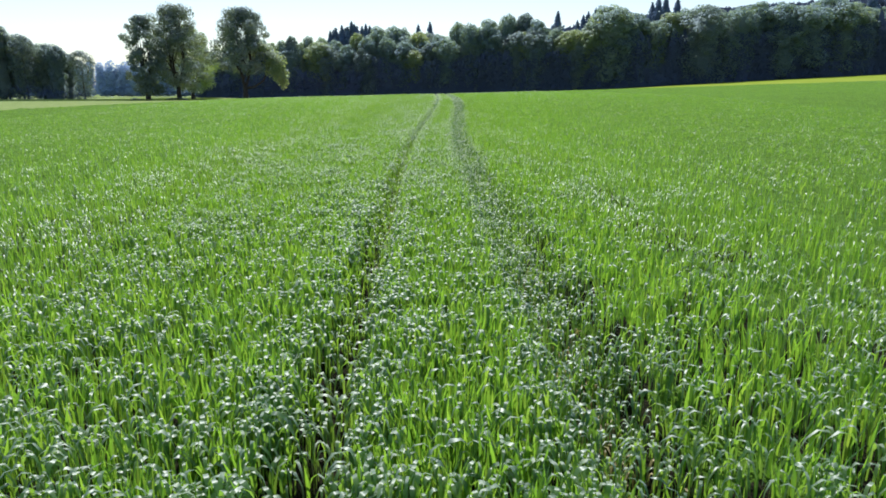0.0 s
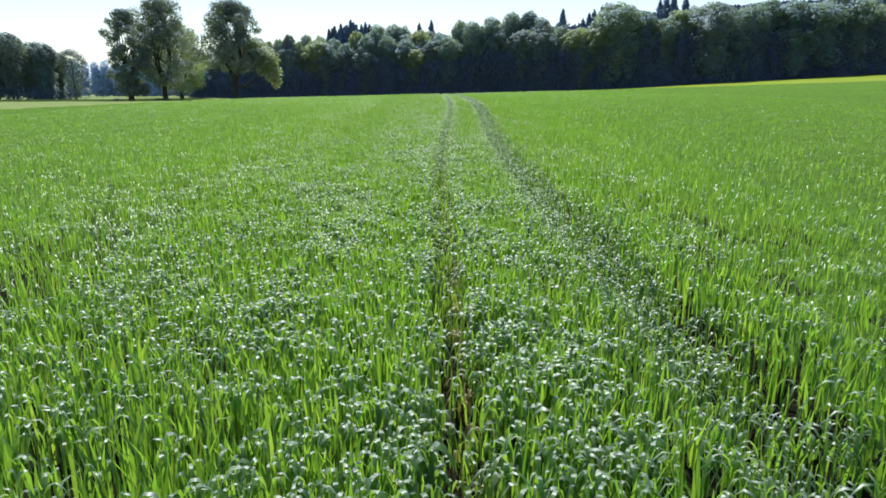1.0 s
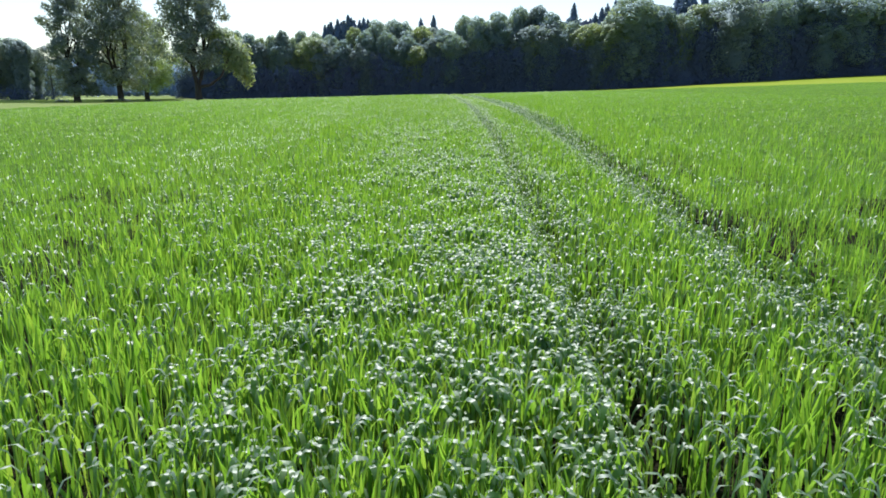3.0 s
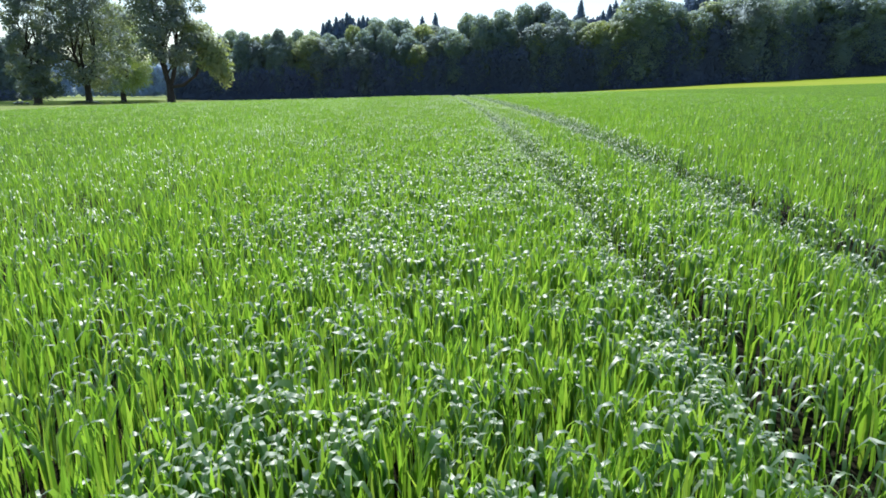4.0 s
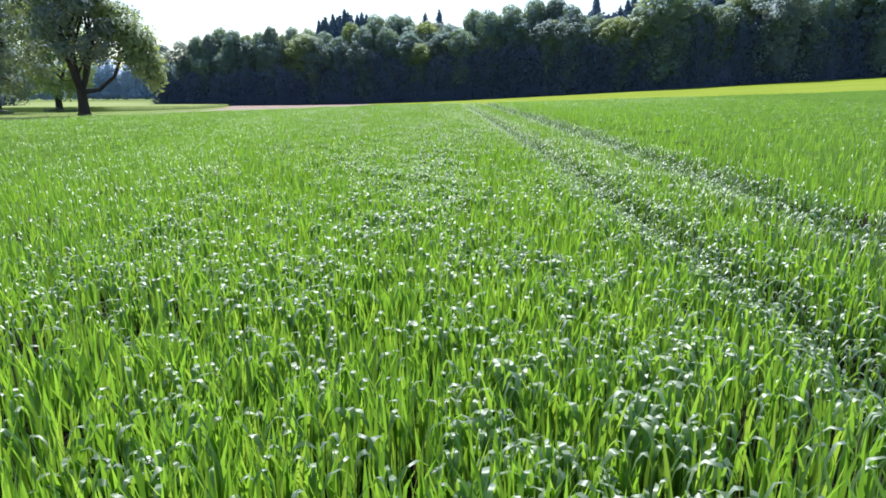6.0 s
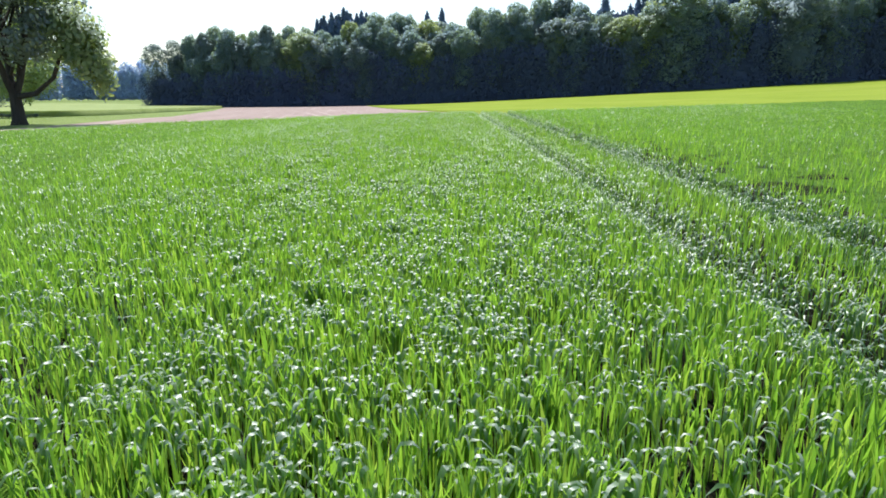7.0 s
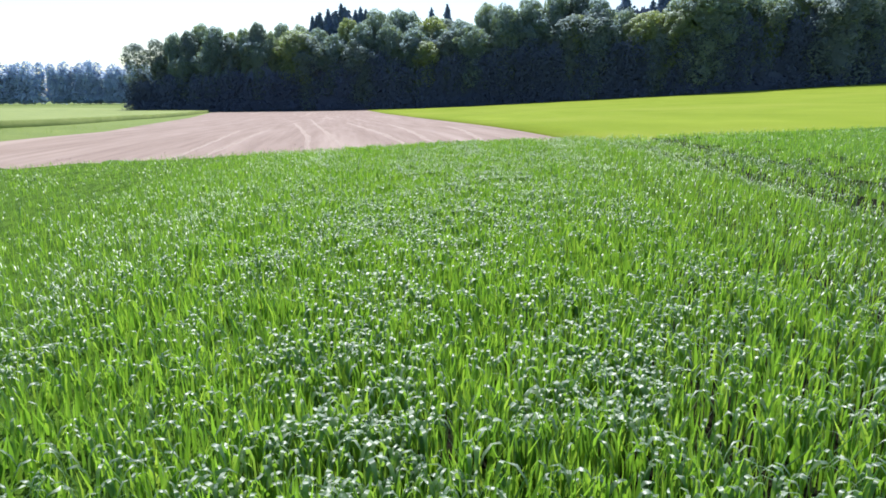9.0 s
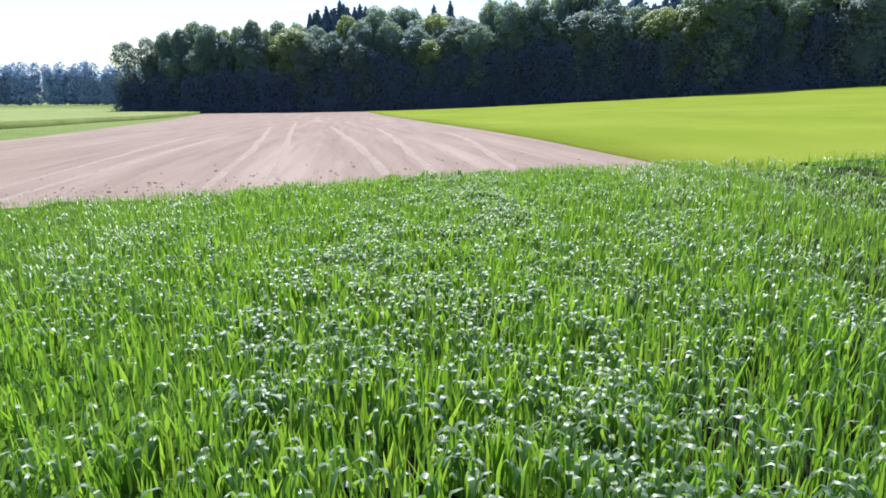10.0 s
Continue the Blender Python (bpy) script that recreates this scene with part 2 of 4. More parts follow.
def field(name, lines, nu, steps, mat, lift, skirt, label):
    """A sheet laid over the land across a row of lines of (x, y) corners, with a skirt down to the ground."""
    cross = [resample(l, nu) for l in lines]
    rows = [cross[0]]
    for a, b in zip(cross, cross[1:]):
        rows += [a + (b - a) * (k + 1) / steps for k in range(steps)]
    pts = np.stack(rows)
    nv = len(pts)
    z = land(pts[..., 0], pts[..., 1]) + lift
    rough = np.array([noise.noise(Vector((x * 0.6, y * 0.6, 0.3))) for x, y in pts.reshape(-1, 2)]).reshape(nv, nu)
    z = z + rough * min(0.06, lift * 0.2)
    verts = np.concatenate([pts, z[..., None]], -1)
    if skirt:
        full = np.zeros((nv + 2, nu + 2, 3))
        full[1:-1, 1:-1] = verts
        full[0, 1:-1], full[-1, 1:-1] = verts[0], verts[-1]
        full[1:-1, 0], full[1:-1, -1] = verts[:, 0], verts[:, -1]
        full[0, 0], full[0, -1], full[-1, 0], full[-1, -1] = verts[0, 0], verts[0, -1], verts[-1, 0], verts[-1, -1]
        for sl in ((0, slice(None)), (-1, slice(None)), (slice(None), 0), (slice(None), -1)):
            full[sl][..., 2] -= lift + 0.05
        verts, nu, nv = full, nu + 2, nv + 2
    ob = new(name, raw_mesh(name, verts.reshape(-1, 3), None, grid_quads(nu, nv), mat, True))
    return tagged(ob, label, "field", kind="structure")


soil_field = field("soil_field", [[(-51, 35), (-36, 35)], [(-46.5, 62), (-33, 62)], [(-39, 100), (-8, 100)], [(-36.5, 123), (-3.2, 123)], [(-40, 155), (-7.5, 155)],
    [(-48, 180), (-11.5, 180)], [(-65, 238), (-20.5, 238)], [(-98, 347), (-39, 352)]], 60, 14, M_SOIL, 0.03, False,
    "bare tilled field of dry pinkish-brown soil with faint drill lines")
yellow_field = field("yellow_field", [[(-3.2, 123.2)] + [(x, float(EDGE(x)) - 0.6) for x in np.linspace(0, 190, 16)], [(-7.5, 155), (205, 160)], [(-20.5, 238), (230, 240)],
    [(-39, 352), (100, 350), (250, 312)]], 60, 18, M_YELLOW, 0.14, True, "bright yellow-green crop field in full sun")
barley_field = field("barley_field", [[(-220, 200), (-100, 185), (-61, 168), (-62.5, 190), (-70, 220), (-79.5, 272), (-96, 337)],
    [(-420, 330), (-300, 420), (-200, 420), (-150, 390)]], 80, 40, M_BARLEY, 0.8, True, "pale green standing cereal field with a sharp edge")

# ---------------------------------------------------------------- wheat
def track_gap(x, y):
    """0 in the middle of a wheel track, 1 away from both."""
    u = x - TRACK(y)
    d = np.minimum(np.abs(u), np.abs(u - GAUGE))
    right = u > GAUGE / 2
    clear = np.where(right, 0.22, np.interp(y, [24, 36], [0.10, 0.08]))
    return np.clip((d - clear) / np.where(right, 0.24, 0.18), 0, 1), d


CROP = 0.55
wheat = new("wheat_field")
tagged(wheat, "dense green young wheat with glossy drooping leaves", "wheat", kind="stuff")

us = np.concatenate([np.arange(-130, -60, 4.0), np.arange(-60, -6, 0.6), np.arange(-6, -0.5, 0.4), np.arange(-0.5, 2.4, 0.1), np.arange(2.4, 8, 0.4),
                     np.arange(8, 32, 1.0), np.arange(32, 170, 4.0)])
vs = np.concatenate([np.arange(-60, 0, 4.0), np.arange(0, 127.01, 0.6), np.arange(128, 160, 4.0)])
U, V = np.meshgrid(us, vs)
WX = U + TRACK(V)
gap, _ = track_gap(WX, V)
inside = EDGE(WX) - V
away = np.interp(np.abs(U + 1.5), [1.5, 3.5, 7, 13], [0, 0.5, 0.75, 1])        # sheet raised away from the camera's lane, to look smooth from the side
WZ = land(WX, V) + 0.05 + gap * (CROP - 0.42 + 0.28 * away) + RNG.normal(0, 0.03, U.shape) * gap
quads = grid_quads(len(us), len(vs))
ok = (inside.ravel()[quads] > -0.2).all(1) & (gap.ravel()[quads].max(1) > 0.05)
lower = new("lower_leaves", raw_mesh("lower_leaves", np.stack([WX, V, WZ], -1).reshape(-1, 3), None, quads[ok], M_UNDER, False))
lower.data.materials.append(M_SHADE_SOIL)             # soil coloured near-black stands in for the shade between the near plants
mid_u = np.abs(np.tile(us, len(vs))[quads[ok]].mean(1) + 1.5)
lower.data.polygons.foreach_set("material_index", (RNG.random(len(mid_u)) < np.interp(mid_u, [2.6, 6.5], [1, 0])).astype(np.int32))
lower.parent = wheat
tagged(lower, kind="stuff")


# track floors get the near-black soil in place of cast shade
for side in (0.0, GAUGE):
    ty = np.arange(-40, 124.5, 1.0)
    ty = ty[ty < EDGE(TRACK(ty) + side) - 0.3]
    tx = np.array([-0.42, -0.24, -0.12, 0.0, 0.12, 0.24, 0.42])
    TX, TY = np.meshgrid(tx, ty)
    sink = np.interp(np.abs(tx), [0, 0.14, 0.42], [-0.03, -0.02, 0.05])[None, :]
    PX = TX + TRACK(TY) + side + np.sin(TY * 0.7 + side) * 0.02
    strip = new("wheel_track", raw_mesh("wheel_track", np.stack([PX, TY, land(PX, TY) + 0.05 + sink + RNG.normal(0, 0.008, TX.shape)], -1).reshape(-1, 3), None, grid_quads(len(tx), len(ty)), M_SHADE_SOIL, True))
    tagged(strip, "wheel track of packed earth pressed through the wheat, shade painted in", "wheel track", kind="structure")


def clump(x, y, size, salt):
    """A number from 0 to 1 for the plant that stands at each place."""
    i, j = np.floor(x / size + 0.35 * np.sin(y * 5.1)), np.floor(y / size + 0.35 * np.sin(x * 4.7))
    h = np.sin(i * 12.9898 + j * 78.233 + salt) * 43758.5453
    return h - np.floor(h)


def blades(x, y, kind, scale, rng, drop=0.0, fine=False, tall=None):
    """Leaf blades at places (x, y): upright ones of 3 triangles, drooping ones bent over in an arc."""
    n = len(x)
    top = land(x, y) + (CROP if tall is None else tall) * (1 - drop) + rng.normal(0, 0.025, n) + (clump(x, y, 0.3, 3.0) - 0.5) * 0.10
    a = rng.uniform(0, 2 * np.pi, n)
    hx, hy = np.cos(a), np.sin(a)
    tw = a + np.pi / 2 + rng.normal(0, 0.35, n)
    wx, wy = np.cos(tw), np.sin(tw)
    w = (rng.uniform(0.0065, 0.013, n) if kind == 0 else rng.uniform(0.0045, 0.0095, n) * (1.35 if scale < 0.95 else 1.0)) * (min(scale, 1.0) if scale < 0.95 or scale > 1.2 else 0.86)
    reach = rng.uniform(0.2, 1.9, n) if kind == 0 else rng.uniform(0.55, 1.1, n)
    L = rng.uniform(0.7, 1.2, n) if kind == 0 else rng.uniform(0.6, 1.1, n)
    if kind == 0 and not fine:
        prof = [(0.0, -0.24, 0.9), (0.07, 0.05 if scale < 1.3 else 0.03, 0.0)]
    elif kind == 0:
        prof = [(0.0, -0.40, 0.8), (0.02, -0.10, 1.1), (0.075, 0.06, 0.0)]
    elif fine:
        prof = [(0.0, -0.32, 0.9), (0.015, -0.085, 1.1), (0.055, -0.012, 1.3), (0.115, -0.004, 1.25), (0.165, -0.05, 0.9), (0.195, -0.13, 0.0)]
    else:
        prof = [(0.0, -0.30, 0.8), (0.03, -0.05, 1.0), (0.11, -0.01, 1.1), (0.175, -0.10, 0.0)]
    rows = []
    for r, h, ww in prof:
        r, h = r * L * scale ** 0.5 * reach, h * L
        px, py, pz = x + hx * r, y + hy * r, top + h
        if ww:
            roll = rng.normal(0, 0.35, n) * w * ww
            rows.append(np.stack([px - wx * w * ww, py - wy * w * ww, pz - roll], -1))
            rows.append(np.stack([px + wx * w * ww, py + wy * w * ww, pz + roll], -1))
        else:
            rows.append(np.stack([px, py, pz], -1))
    m = len(rows)
    st = np.arange(n) * m
    quads = [np.stack([st + 2 * q, st + 2 * q + 1, st + 2 * q + 3, st + 2 * q + 2], -1) for q in range((m - 1) // 2 - 1)]
    return np.stack(rows, 1).reshape(-1, 3), np.stack([st + m - 3, st + m - 2, st + m - 1], -1), (np.concatenate(quads) if quads else None)


FLIGHT = smooth_curve([(-20, -4.2), (0, -4.3), (9, -5.3), (20, -5.8), (56, -5.9), (75, -6.6), (87, -8.4), (98, -10.3), (135, -10.0)])


def patchiness(x, y):
    """Uneven stand of the crop: where more leaves hang over."""
    fine_ = np.sin(x * 2.9 + 1.7 * np.sin(y * 0.83)) * np.sin(y * 1.27 + 1.1 * np.sin(x * 1.31))
    broad = np.sin(x * 1.1 + 1.9 * np.sin(y * 0.33)) * np.sin(y * 0.47 + 1.3 * np.sin(x * 0.71))
    return 0.5 + 0.27 * fine_ + 0.27 * broad


HANG = smooth_curve([(-20, 1.75), (14, 1.6), (36, 1.1), (62, 1.0), (80, 1.2), (92, 1.4), (140, 1.5)])   # leaves hanging over, along the field


def sow(per_m2, lo, hi, y0, y1, scale, name, bent=1.0):
    """Blades over the strip whose distance from the middle line lies between lo and hi."""
    area = 2 * (hi - lo) * (y1 - y0)
    n = int(per_m2 * area)
    y = RNG.uniform(y0, y1, n)
    off = RNG.uniform(lo, hi, n) * np.where(RNG.random(n) < 0.5, -1, 1)
    x = FLIGHT(y) + off
    g, d = track_gap(x, y)
    keep = (y < EDGE(x) - 0.05) & (RNG.random(n) < 0.35 + clump(x, y, 0.17, 7.0)) & ((RNG.random(n) < g * 1.1) | (RNG.random(n) < np.where(x - TRACK(y) > GAUGE / 2, np.interp(y, [45, 60], [0.7, 0.3]), np.interp(y, [24, 36], [0.24, 0.55]))))
    x, y, g, d, off = x[keep], y[keep], g[keep], d[keep], off[keep]
    p = bent * np.interp(np.abs(off), [0.6, 1.6, 3.2, 6.6], [1.0, 0.92, 0.78, 0.42]) * HANG(y) * (0.12 + 0.62 * np.clip(patchiness(x, y), 0, 1) ** 2) + np.where(x - TRACK(y) > GAUGE / 2, 1.1 * np.clip(1.45 - d / 0.42, 0, 1), np.interp(y, [22, 36], [0.3, 0.58]) * np.clip(1.35 - d / 0.42, 0, 1))
    p = p * (0.15 + 1.7 * clump(x, y, 0.22, 1.0))
    u = x - TRACK(y)
    across = np.interp(u, [-6, -3.5, -2.2, 1.9, 2.3, 9.0], [0.9, 0.95, 1.15, 1.15, 0.34, 0.5])      # more leaves hang between the tracks than beyond them
    p = p * (1 + (across - 1) * np.interp(y, [12, 30, 100, 110], [0.1, 1.0, 1.0, 0.0]))
    p = np.maximum(p, np.interp(y, [42, 58], [0, 1]) * np.clip(np.where(u > GAUGE / 2, 2.0, 1.6) - d / 0.32, 0, 0.93))      # trodden rims of the wheel tracks
    droop = RNG.random(len(x)) < p
    for kind, part_name, mat in ((0, "upright_leaves", M_BLADE), (1, "bent_leaves", M_BENT)):
        s = droop == bool(kind)
        v, t, q = blades(x[s], y[s], kind, scale, RNG, 0.48 * (1 - g[s]) + np.interp(y[s], [42, 58], [0, 0.12]) * np.clip(1.5 - d[s] / 0.32, 0, 1), scale < 1.0)
        ob = new(part_name, raw_mesh(name, v, t, q, mat, bool(kind)))
        ob.parent = wheat
        tagged(ob, kind="stuff")



sow(900, 0, 1.3, 0, 124, 0.88, "near_blades", 0.86)
sow(520, 1.3, 3.4, 0, 126, 0.99, "mid_blades", 0.86)
sow(380, 3.4, 6.6, 0, 128, 1.12, "side_blades", 0.86)
sow(135, 6.6, 26, 0, 130, 1.3, "wide_blades", 0.8)
sow(22, 26, 75, 4, 136, 2.4, "far_blades", 0.0)

for side, first in ((0.0, 24.0), (GAUGE, 2.0)):       # leaves pressed over along the wheel tracks
    y = RNG.uniform(first, 122, int(330 * (122 - first)))
    off = np.where(y > 45, np.clip(RNG.normal(0.06, 0.18 if side else 0.15, len(y)), -0.4, 0.5), np.clip(RNG.normal(-0.06, 0.2, len(y)), -0.5, 0.3))
    x = TRACK(y) + side + off
    k = (y < EDGE(x) - 0.1) & (RNG.random(len(y)) < (0.25 + clump(x, y, 0.3, 5.0)) * (0.45 + 0.8 * clump(x, y, 1.6, 2.0)) * np.interp(y, [44, 62, 84, 102], [0.22, 0.95, 0.9, 0.3] if side else [0.2, 0.5, 0.45, 0.12]))
    x, y, off = x[k], y[k], off[k]
    v, t, q = blades(x, y, 1, 0.95, RNG, np.clip(0.36 - np.abs(off) * 0.9, 0.0, 0.36), True)
    ob = new("bent_leaves", raw_mesh("track_leaves", v, t, q, M_TRACK_SHADE, True))
    ob.parent = wheat
    tagged(ob, kind="stuff")


# ---------------------------------------------------------------- tufts on the neighbouring fields
def tufts(name, x, y, tall, scale, mat, label, category):
    v, t, q = blades(x, y, 0, scale, RNG, 0.0, False, tall)
    ob = new(name, raw_mesh(name, v, t, q, mat, False))
    return tagged(ob, label, category, kind="stuff")


M_YELLOW_LEAF = leaf_material("yellow_crop_leaf",
    [(0.0, (0.11, 0.21, 0.015)), (0.6, (0.165, 0.27, 0.02)), (1.0, (0.25, 0.34, 0.025))],
    [(0.0, (0.21, 0.40, 0.01)), (1.0, (0.37, 0.54, 0.02))], 0.35, 0.04, 0.6)
M_VERGE_LEAF = leaf_material("verge_grass_leaf",
    [(0.0, (0.09, 0.14, 0.03)), (0.6, (0.16, 0.22, 0.05)), (1.0, (0.32, 0.30, 0.12))],
    [(0.0, (0.15, 0.30, 0.02)), (1.0, (0.32, 0.44, 0.05))], 0.4, 0.1, 0.6)
tx = RNG.uniform(-4, 60, 16000)
ty = EDGE(tx) + np.abs(RNG.normal(0, 3.5, len(tx)))
k = tx > -3.0 - (ty - 124) * 0.165
tufts("yellow_crop_plants", tx[k], ty[k], 0.13, 1.8, M_YELLOW_LEAF, "young yellow-green crop plants in the sunlit field", "crop")
front = resample([(-100, 185), (-61, 168), (-62.5, 190), (-70, 220), (-79.5, 272), (-96, 337)], 15000)
front = front + np.stack([-np.abs(RNG.normal(0, 2.2, 15000)) + RNG.uniform(0, 0.9, 15000) * (np.sin(front[:, 1] * 0.9) > -0.2), RNG.normal(0, 0.8, 15000)], -1)
tufts("barley_plants", front[:, 0], front[:, 1], 0.85, 3.0, M_VERGE_LEAF, "tall pale green cereal stalks at the field edge", "crop")
vx, vy = RNG.uniform(-78, -37, 16000), RNG.uniform(112, 172, 16000)
k = (vx < -41 - 0.0 * vy) & ((vy < 166) | (vx > -60))
near_tree = np.min([np.hypot(vx - a, vy - b) for a, b in ((-64.8, 137), (-61, 144), (-65.8, 165.2), (-41.8, 128.8))], axis=0)
k &= RNG.random(len(vx)) < np.clip(1.3 - near_tree / 6, 0.18, 1)
tufts("verge_grass", vx[k], vy[k], 0.28, 3.0, M_VERGE_LEAF, "unmown grass tussocks round the trees on the verge", "grass")

M_WITHERED = leaf_material("withered_leaf",
    [(0.0, (0.16, 0.15, 0.06)), (0.6, (0.27, 0.23, 0.10)), (1.0, (0.38, 0.32, 0.17))],
    [(0.0, (0.28, 0.28, 0.07)), (1.0, (0.42, 0.38, 0.14))], 0.35, 0.06, 0.6)
M_STUBBLE = leaf_material("dry_stubble",
    [(0.0, (0.10, 0.075, 0.05)), (0.6, (0.17, 0.13, 0.085)), (1.0, (0.30, 0.24, 0.16))],
    [(0.0, (0.20, 0.15, 0.08)), (1.0, (0.30, 0.24, 0.12))], 0.2, 0.05, 0.7)
sx = np.concatenate([RNG.uniform(-29, -17, 1100), RNG.normal(-15.5, 0.5, 160), RNG.normal(-8.2, 0.6, 120)])
sy = EDGE(sx) + 0.4 + np.abs(RNG.normal(0, 1.7, len(sx))) + np.sin(sx * 2.3) * 0.4
ly = np.concatenate([RNG.uniform(7, 27, 620), RNG.uniform(1, 8, 420)])
lx = TRACK(ly) + np.concatenate([RNG.normal(0.10, 0.05, 620), RNG.normal(GAUGE - 0.05, 0.10, 420)])
v, t, q = blades(lx, ly, 1, 0.8, RNG, 0.0, True, 0.16)
withered = new("withered_leaves", raw_mesh("withered_leaves", v, t, q, M_WITHERED, True))
withered.parent = wheat
tagged(withered, "withered tan leaves trodden down in the wheel tracks", kind="stuff")
tufts("dry_stubble", sx, sy, 0.07, 1.6, M_STUBBLE, "flattened dry brown stubble at the edge of the bare field", "stubble")

# ---------------------------------------------------------------- trees
def shell_points(rng, blobs, n, inner=0.62, outer=1.06):
    """Places near the skins of blobs (x, y, z, rx, ry, rz), and the way outwards."""
    area = np.array([b[3] * b[5] + b[4] * b[5] for b in blobs])
    pick = rng.choice(len(blobs), n, p=area / area.sum())
    b = np.array(blobs)[pick]
    d = rng.normal(size=(n, 3))
    d /= np.linalg.norm(d, axis=1)[:, None]
    r = rng.uniform(inner, outer, n) ** 0.7
    return b[:, :3] + d * b[:, 3:] * r[:, None], d


ball = bmesh.new()
bmesh.ops.create_icosphere(ball, subdivisions=2, radius=1.0)
BALL_V = np.array([v.co[:] for v in ball.verts])
BALL_T = np.array([[v.index for v in f.verts] for f in ball.faces])
ball.free()


def cores(rng, blobs, shrink, lift):
    """Lumpy solid hearts of leaf masses, so that no daylight passes through them."""
    b = np.array(blobs, float)
    lump = rng.uniform(0.82, 1.1, (len(b), len(BALL_V), 1))
    v = b[:, None, :3] + BALL_V[None] * b[:, None, 3:] * lump * shrink
    t = BALL_T[None] + (np.arange(len(b)) * len(BALL_V))[:, None, None]
    soft = np.tile(BALL_V, (len(b), 1)) * 0.55 + np.array([0, 0, lift])
    return v.reshape(-1, 3), t.reshape(-1, 3), soft / np.linalg.norm(soft, axis=1)[:, None]


def pile(*meshes):
    """Several (corners, triangles, normals) as one."""
    off = np.cumsum([0] + [len(m[0]) for m in meshes])
    return np.concatenate([m[0] for m in meshes]), np.concatenate([m[1] + o for m, o in zip(meshes, off)]), np.concatenate([m[2] for m in meshes])


def leaf_cards(rng, p, d, size, tilt=0.28, lift=0.65):
    """Small sprigs, each a bent pair of triangles, about the places p."""
    n = len(p)
    nrm = d + rng.normal(0, 0.45, (n, 3))
    nrm /= np.linalg.norm(nrm, axis=1)[:, None]
    t = np.cross(nrm, rng.normal(size=(n, 3)))
    t /= np.linalg.norm(t, axis=1)[:, None]
    b = np.cross(nrm, t)
    s = size * rng.uniform(0.6, 1.3, (n, 1))
    v = np.stack([p - t * s, p + b * s * 0.55 - nrm * s * 0.15, p + t * s, p - b * s * 0.55 - nrm * s * 0.15], 1).reshape(-1, 3)
    i = np.arange(n) * 4
    soft = d * 0.55 + nrm * tilt + np.array([0, 0, lift])
    soft /= np.linalg.norm(soft, axis=1)[:, None]
    return v, np.concatenate([np.stack([i, i + 2, i + 1], -1), np.stack([i, i + 3, i + 2], -1)]), np.repeat(soft, 4, axis=0)


def limb(points, radii, sides=7):
    """A tapered tube along points."""
    pts = [Vector(p) for p in points]
    verts, quads = [], []
    for k, (p, r) in enumerate(zip(pts, radii)):
        ax = (pts[min(k + 1, len(pts) - 1)] - pts[max(k - 1, 0)]).normalized()
        u = ax.orthogonal().normalized()
        w = ax.cross(u)
        for s in range(sides):
            an = 2 * math.pi * s / sides
            verts.append(p + (u * math.cos(an) + w * math.sin(an)) * r)
        if k:
            for s in range(sides):
                a, b = (k - 1) * sides + s, (k - 1) * sides + (s + 1) % sides
                quads.append((a, b, b + sides, a + sides))
    return np.array([tuple(v) for v in verts]), np.array(quads)


def join(pieces):
    vs_, qs_, off = [], [], 0
    for v, q in pieces:
        vs_.append(v)
        qs_.append(q + off)
        off += len(v)
    return np.concatenate(vs_), np.concatenate(qs_)


def tree(name, rng, blobs, n, size, trunk, limbs, mat, label, category="tree", group="", loose=1.06, inner=0.55, tilt=0.28, lift=0.65, hearts=()):
    root = new(name)
    v, q = join([limb(*l) for l in trunk])
    tr = new("trunk", raw_mesh("trunk", v, None, q, M_BARK, True))
    tr.parent = root
    for l in limbs:
        v, q = limb(*l, 6)
        lo_ = new("limb", raw_mesh("limb", v, None, q, M_BARK, True))
        lo_.parent = root
    p, d = shell_points(rng, blobs, n, inner, loose)
    v, t, soft = leaf_cards(rng, p, d, size, tilt, lift)
    if hearts:
        v, t, soft = pile((v, t, soft), cores(rng, hearts, 1.0, lift))
    cr = new("crown", raw_mesh("crown", v, t, None, mat, True, soft))
    cr.parent = root
    return tagged(root, label, category, group)


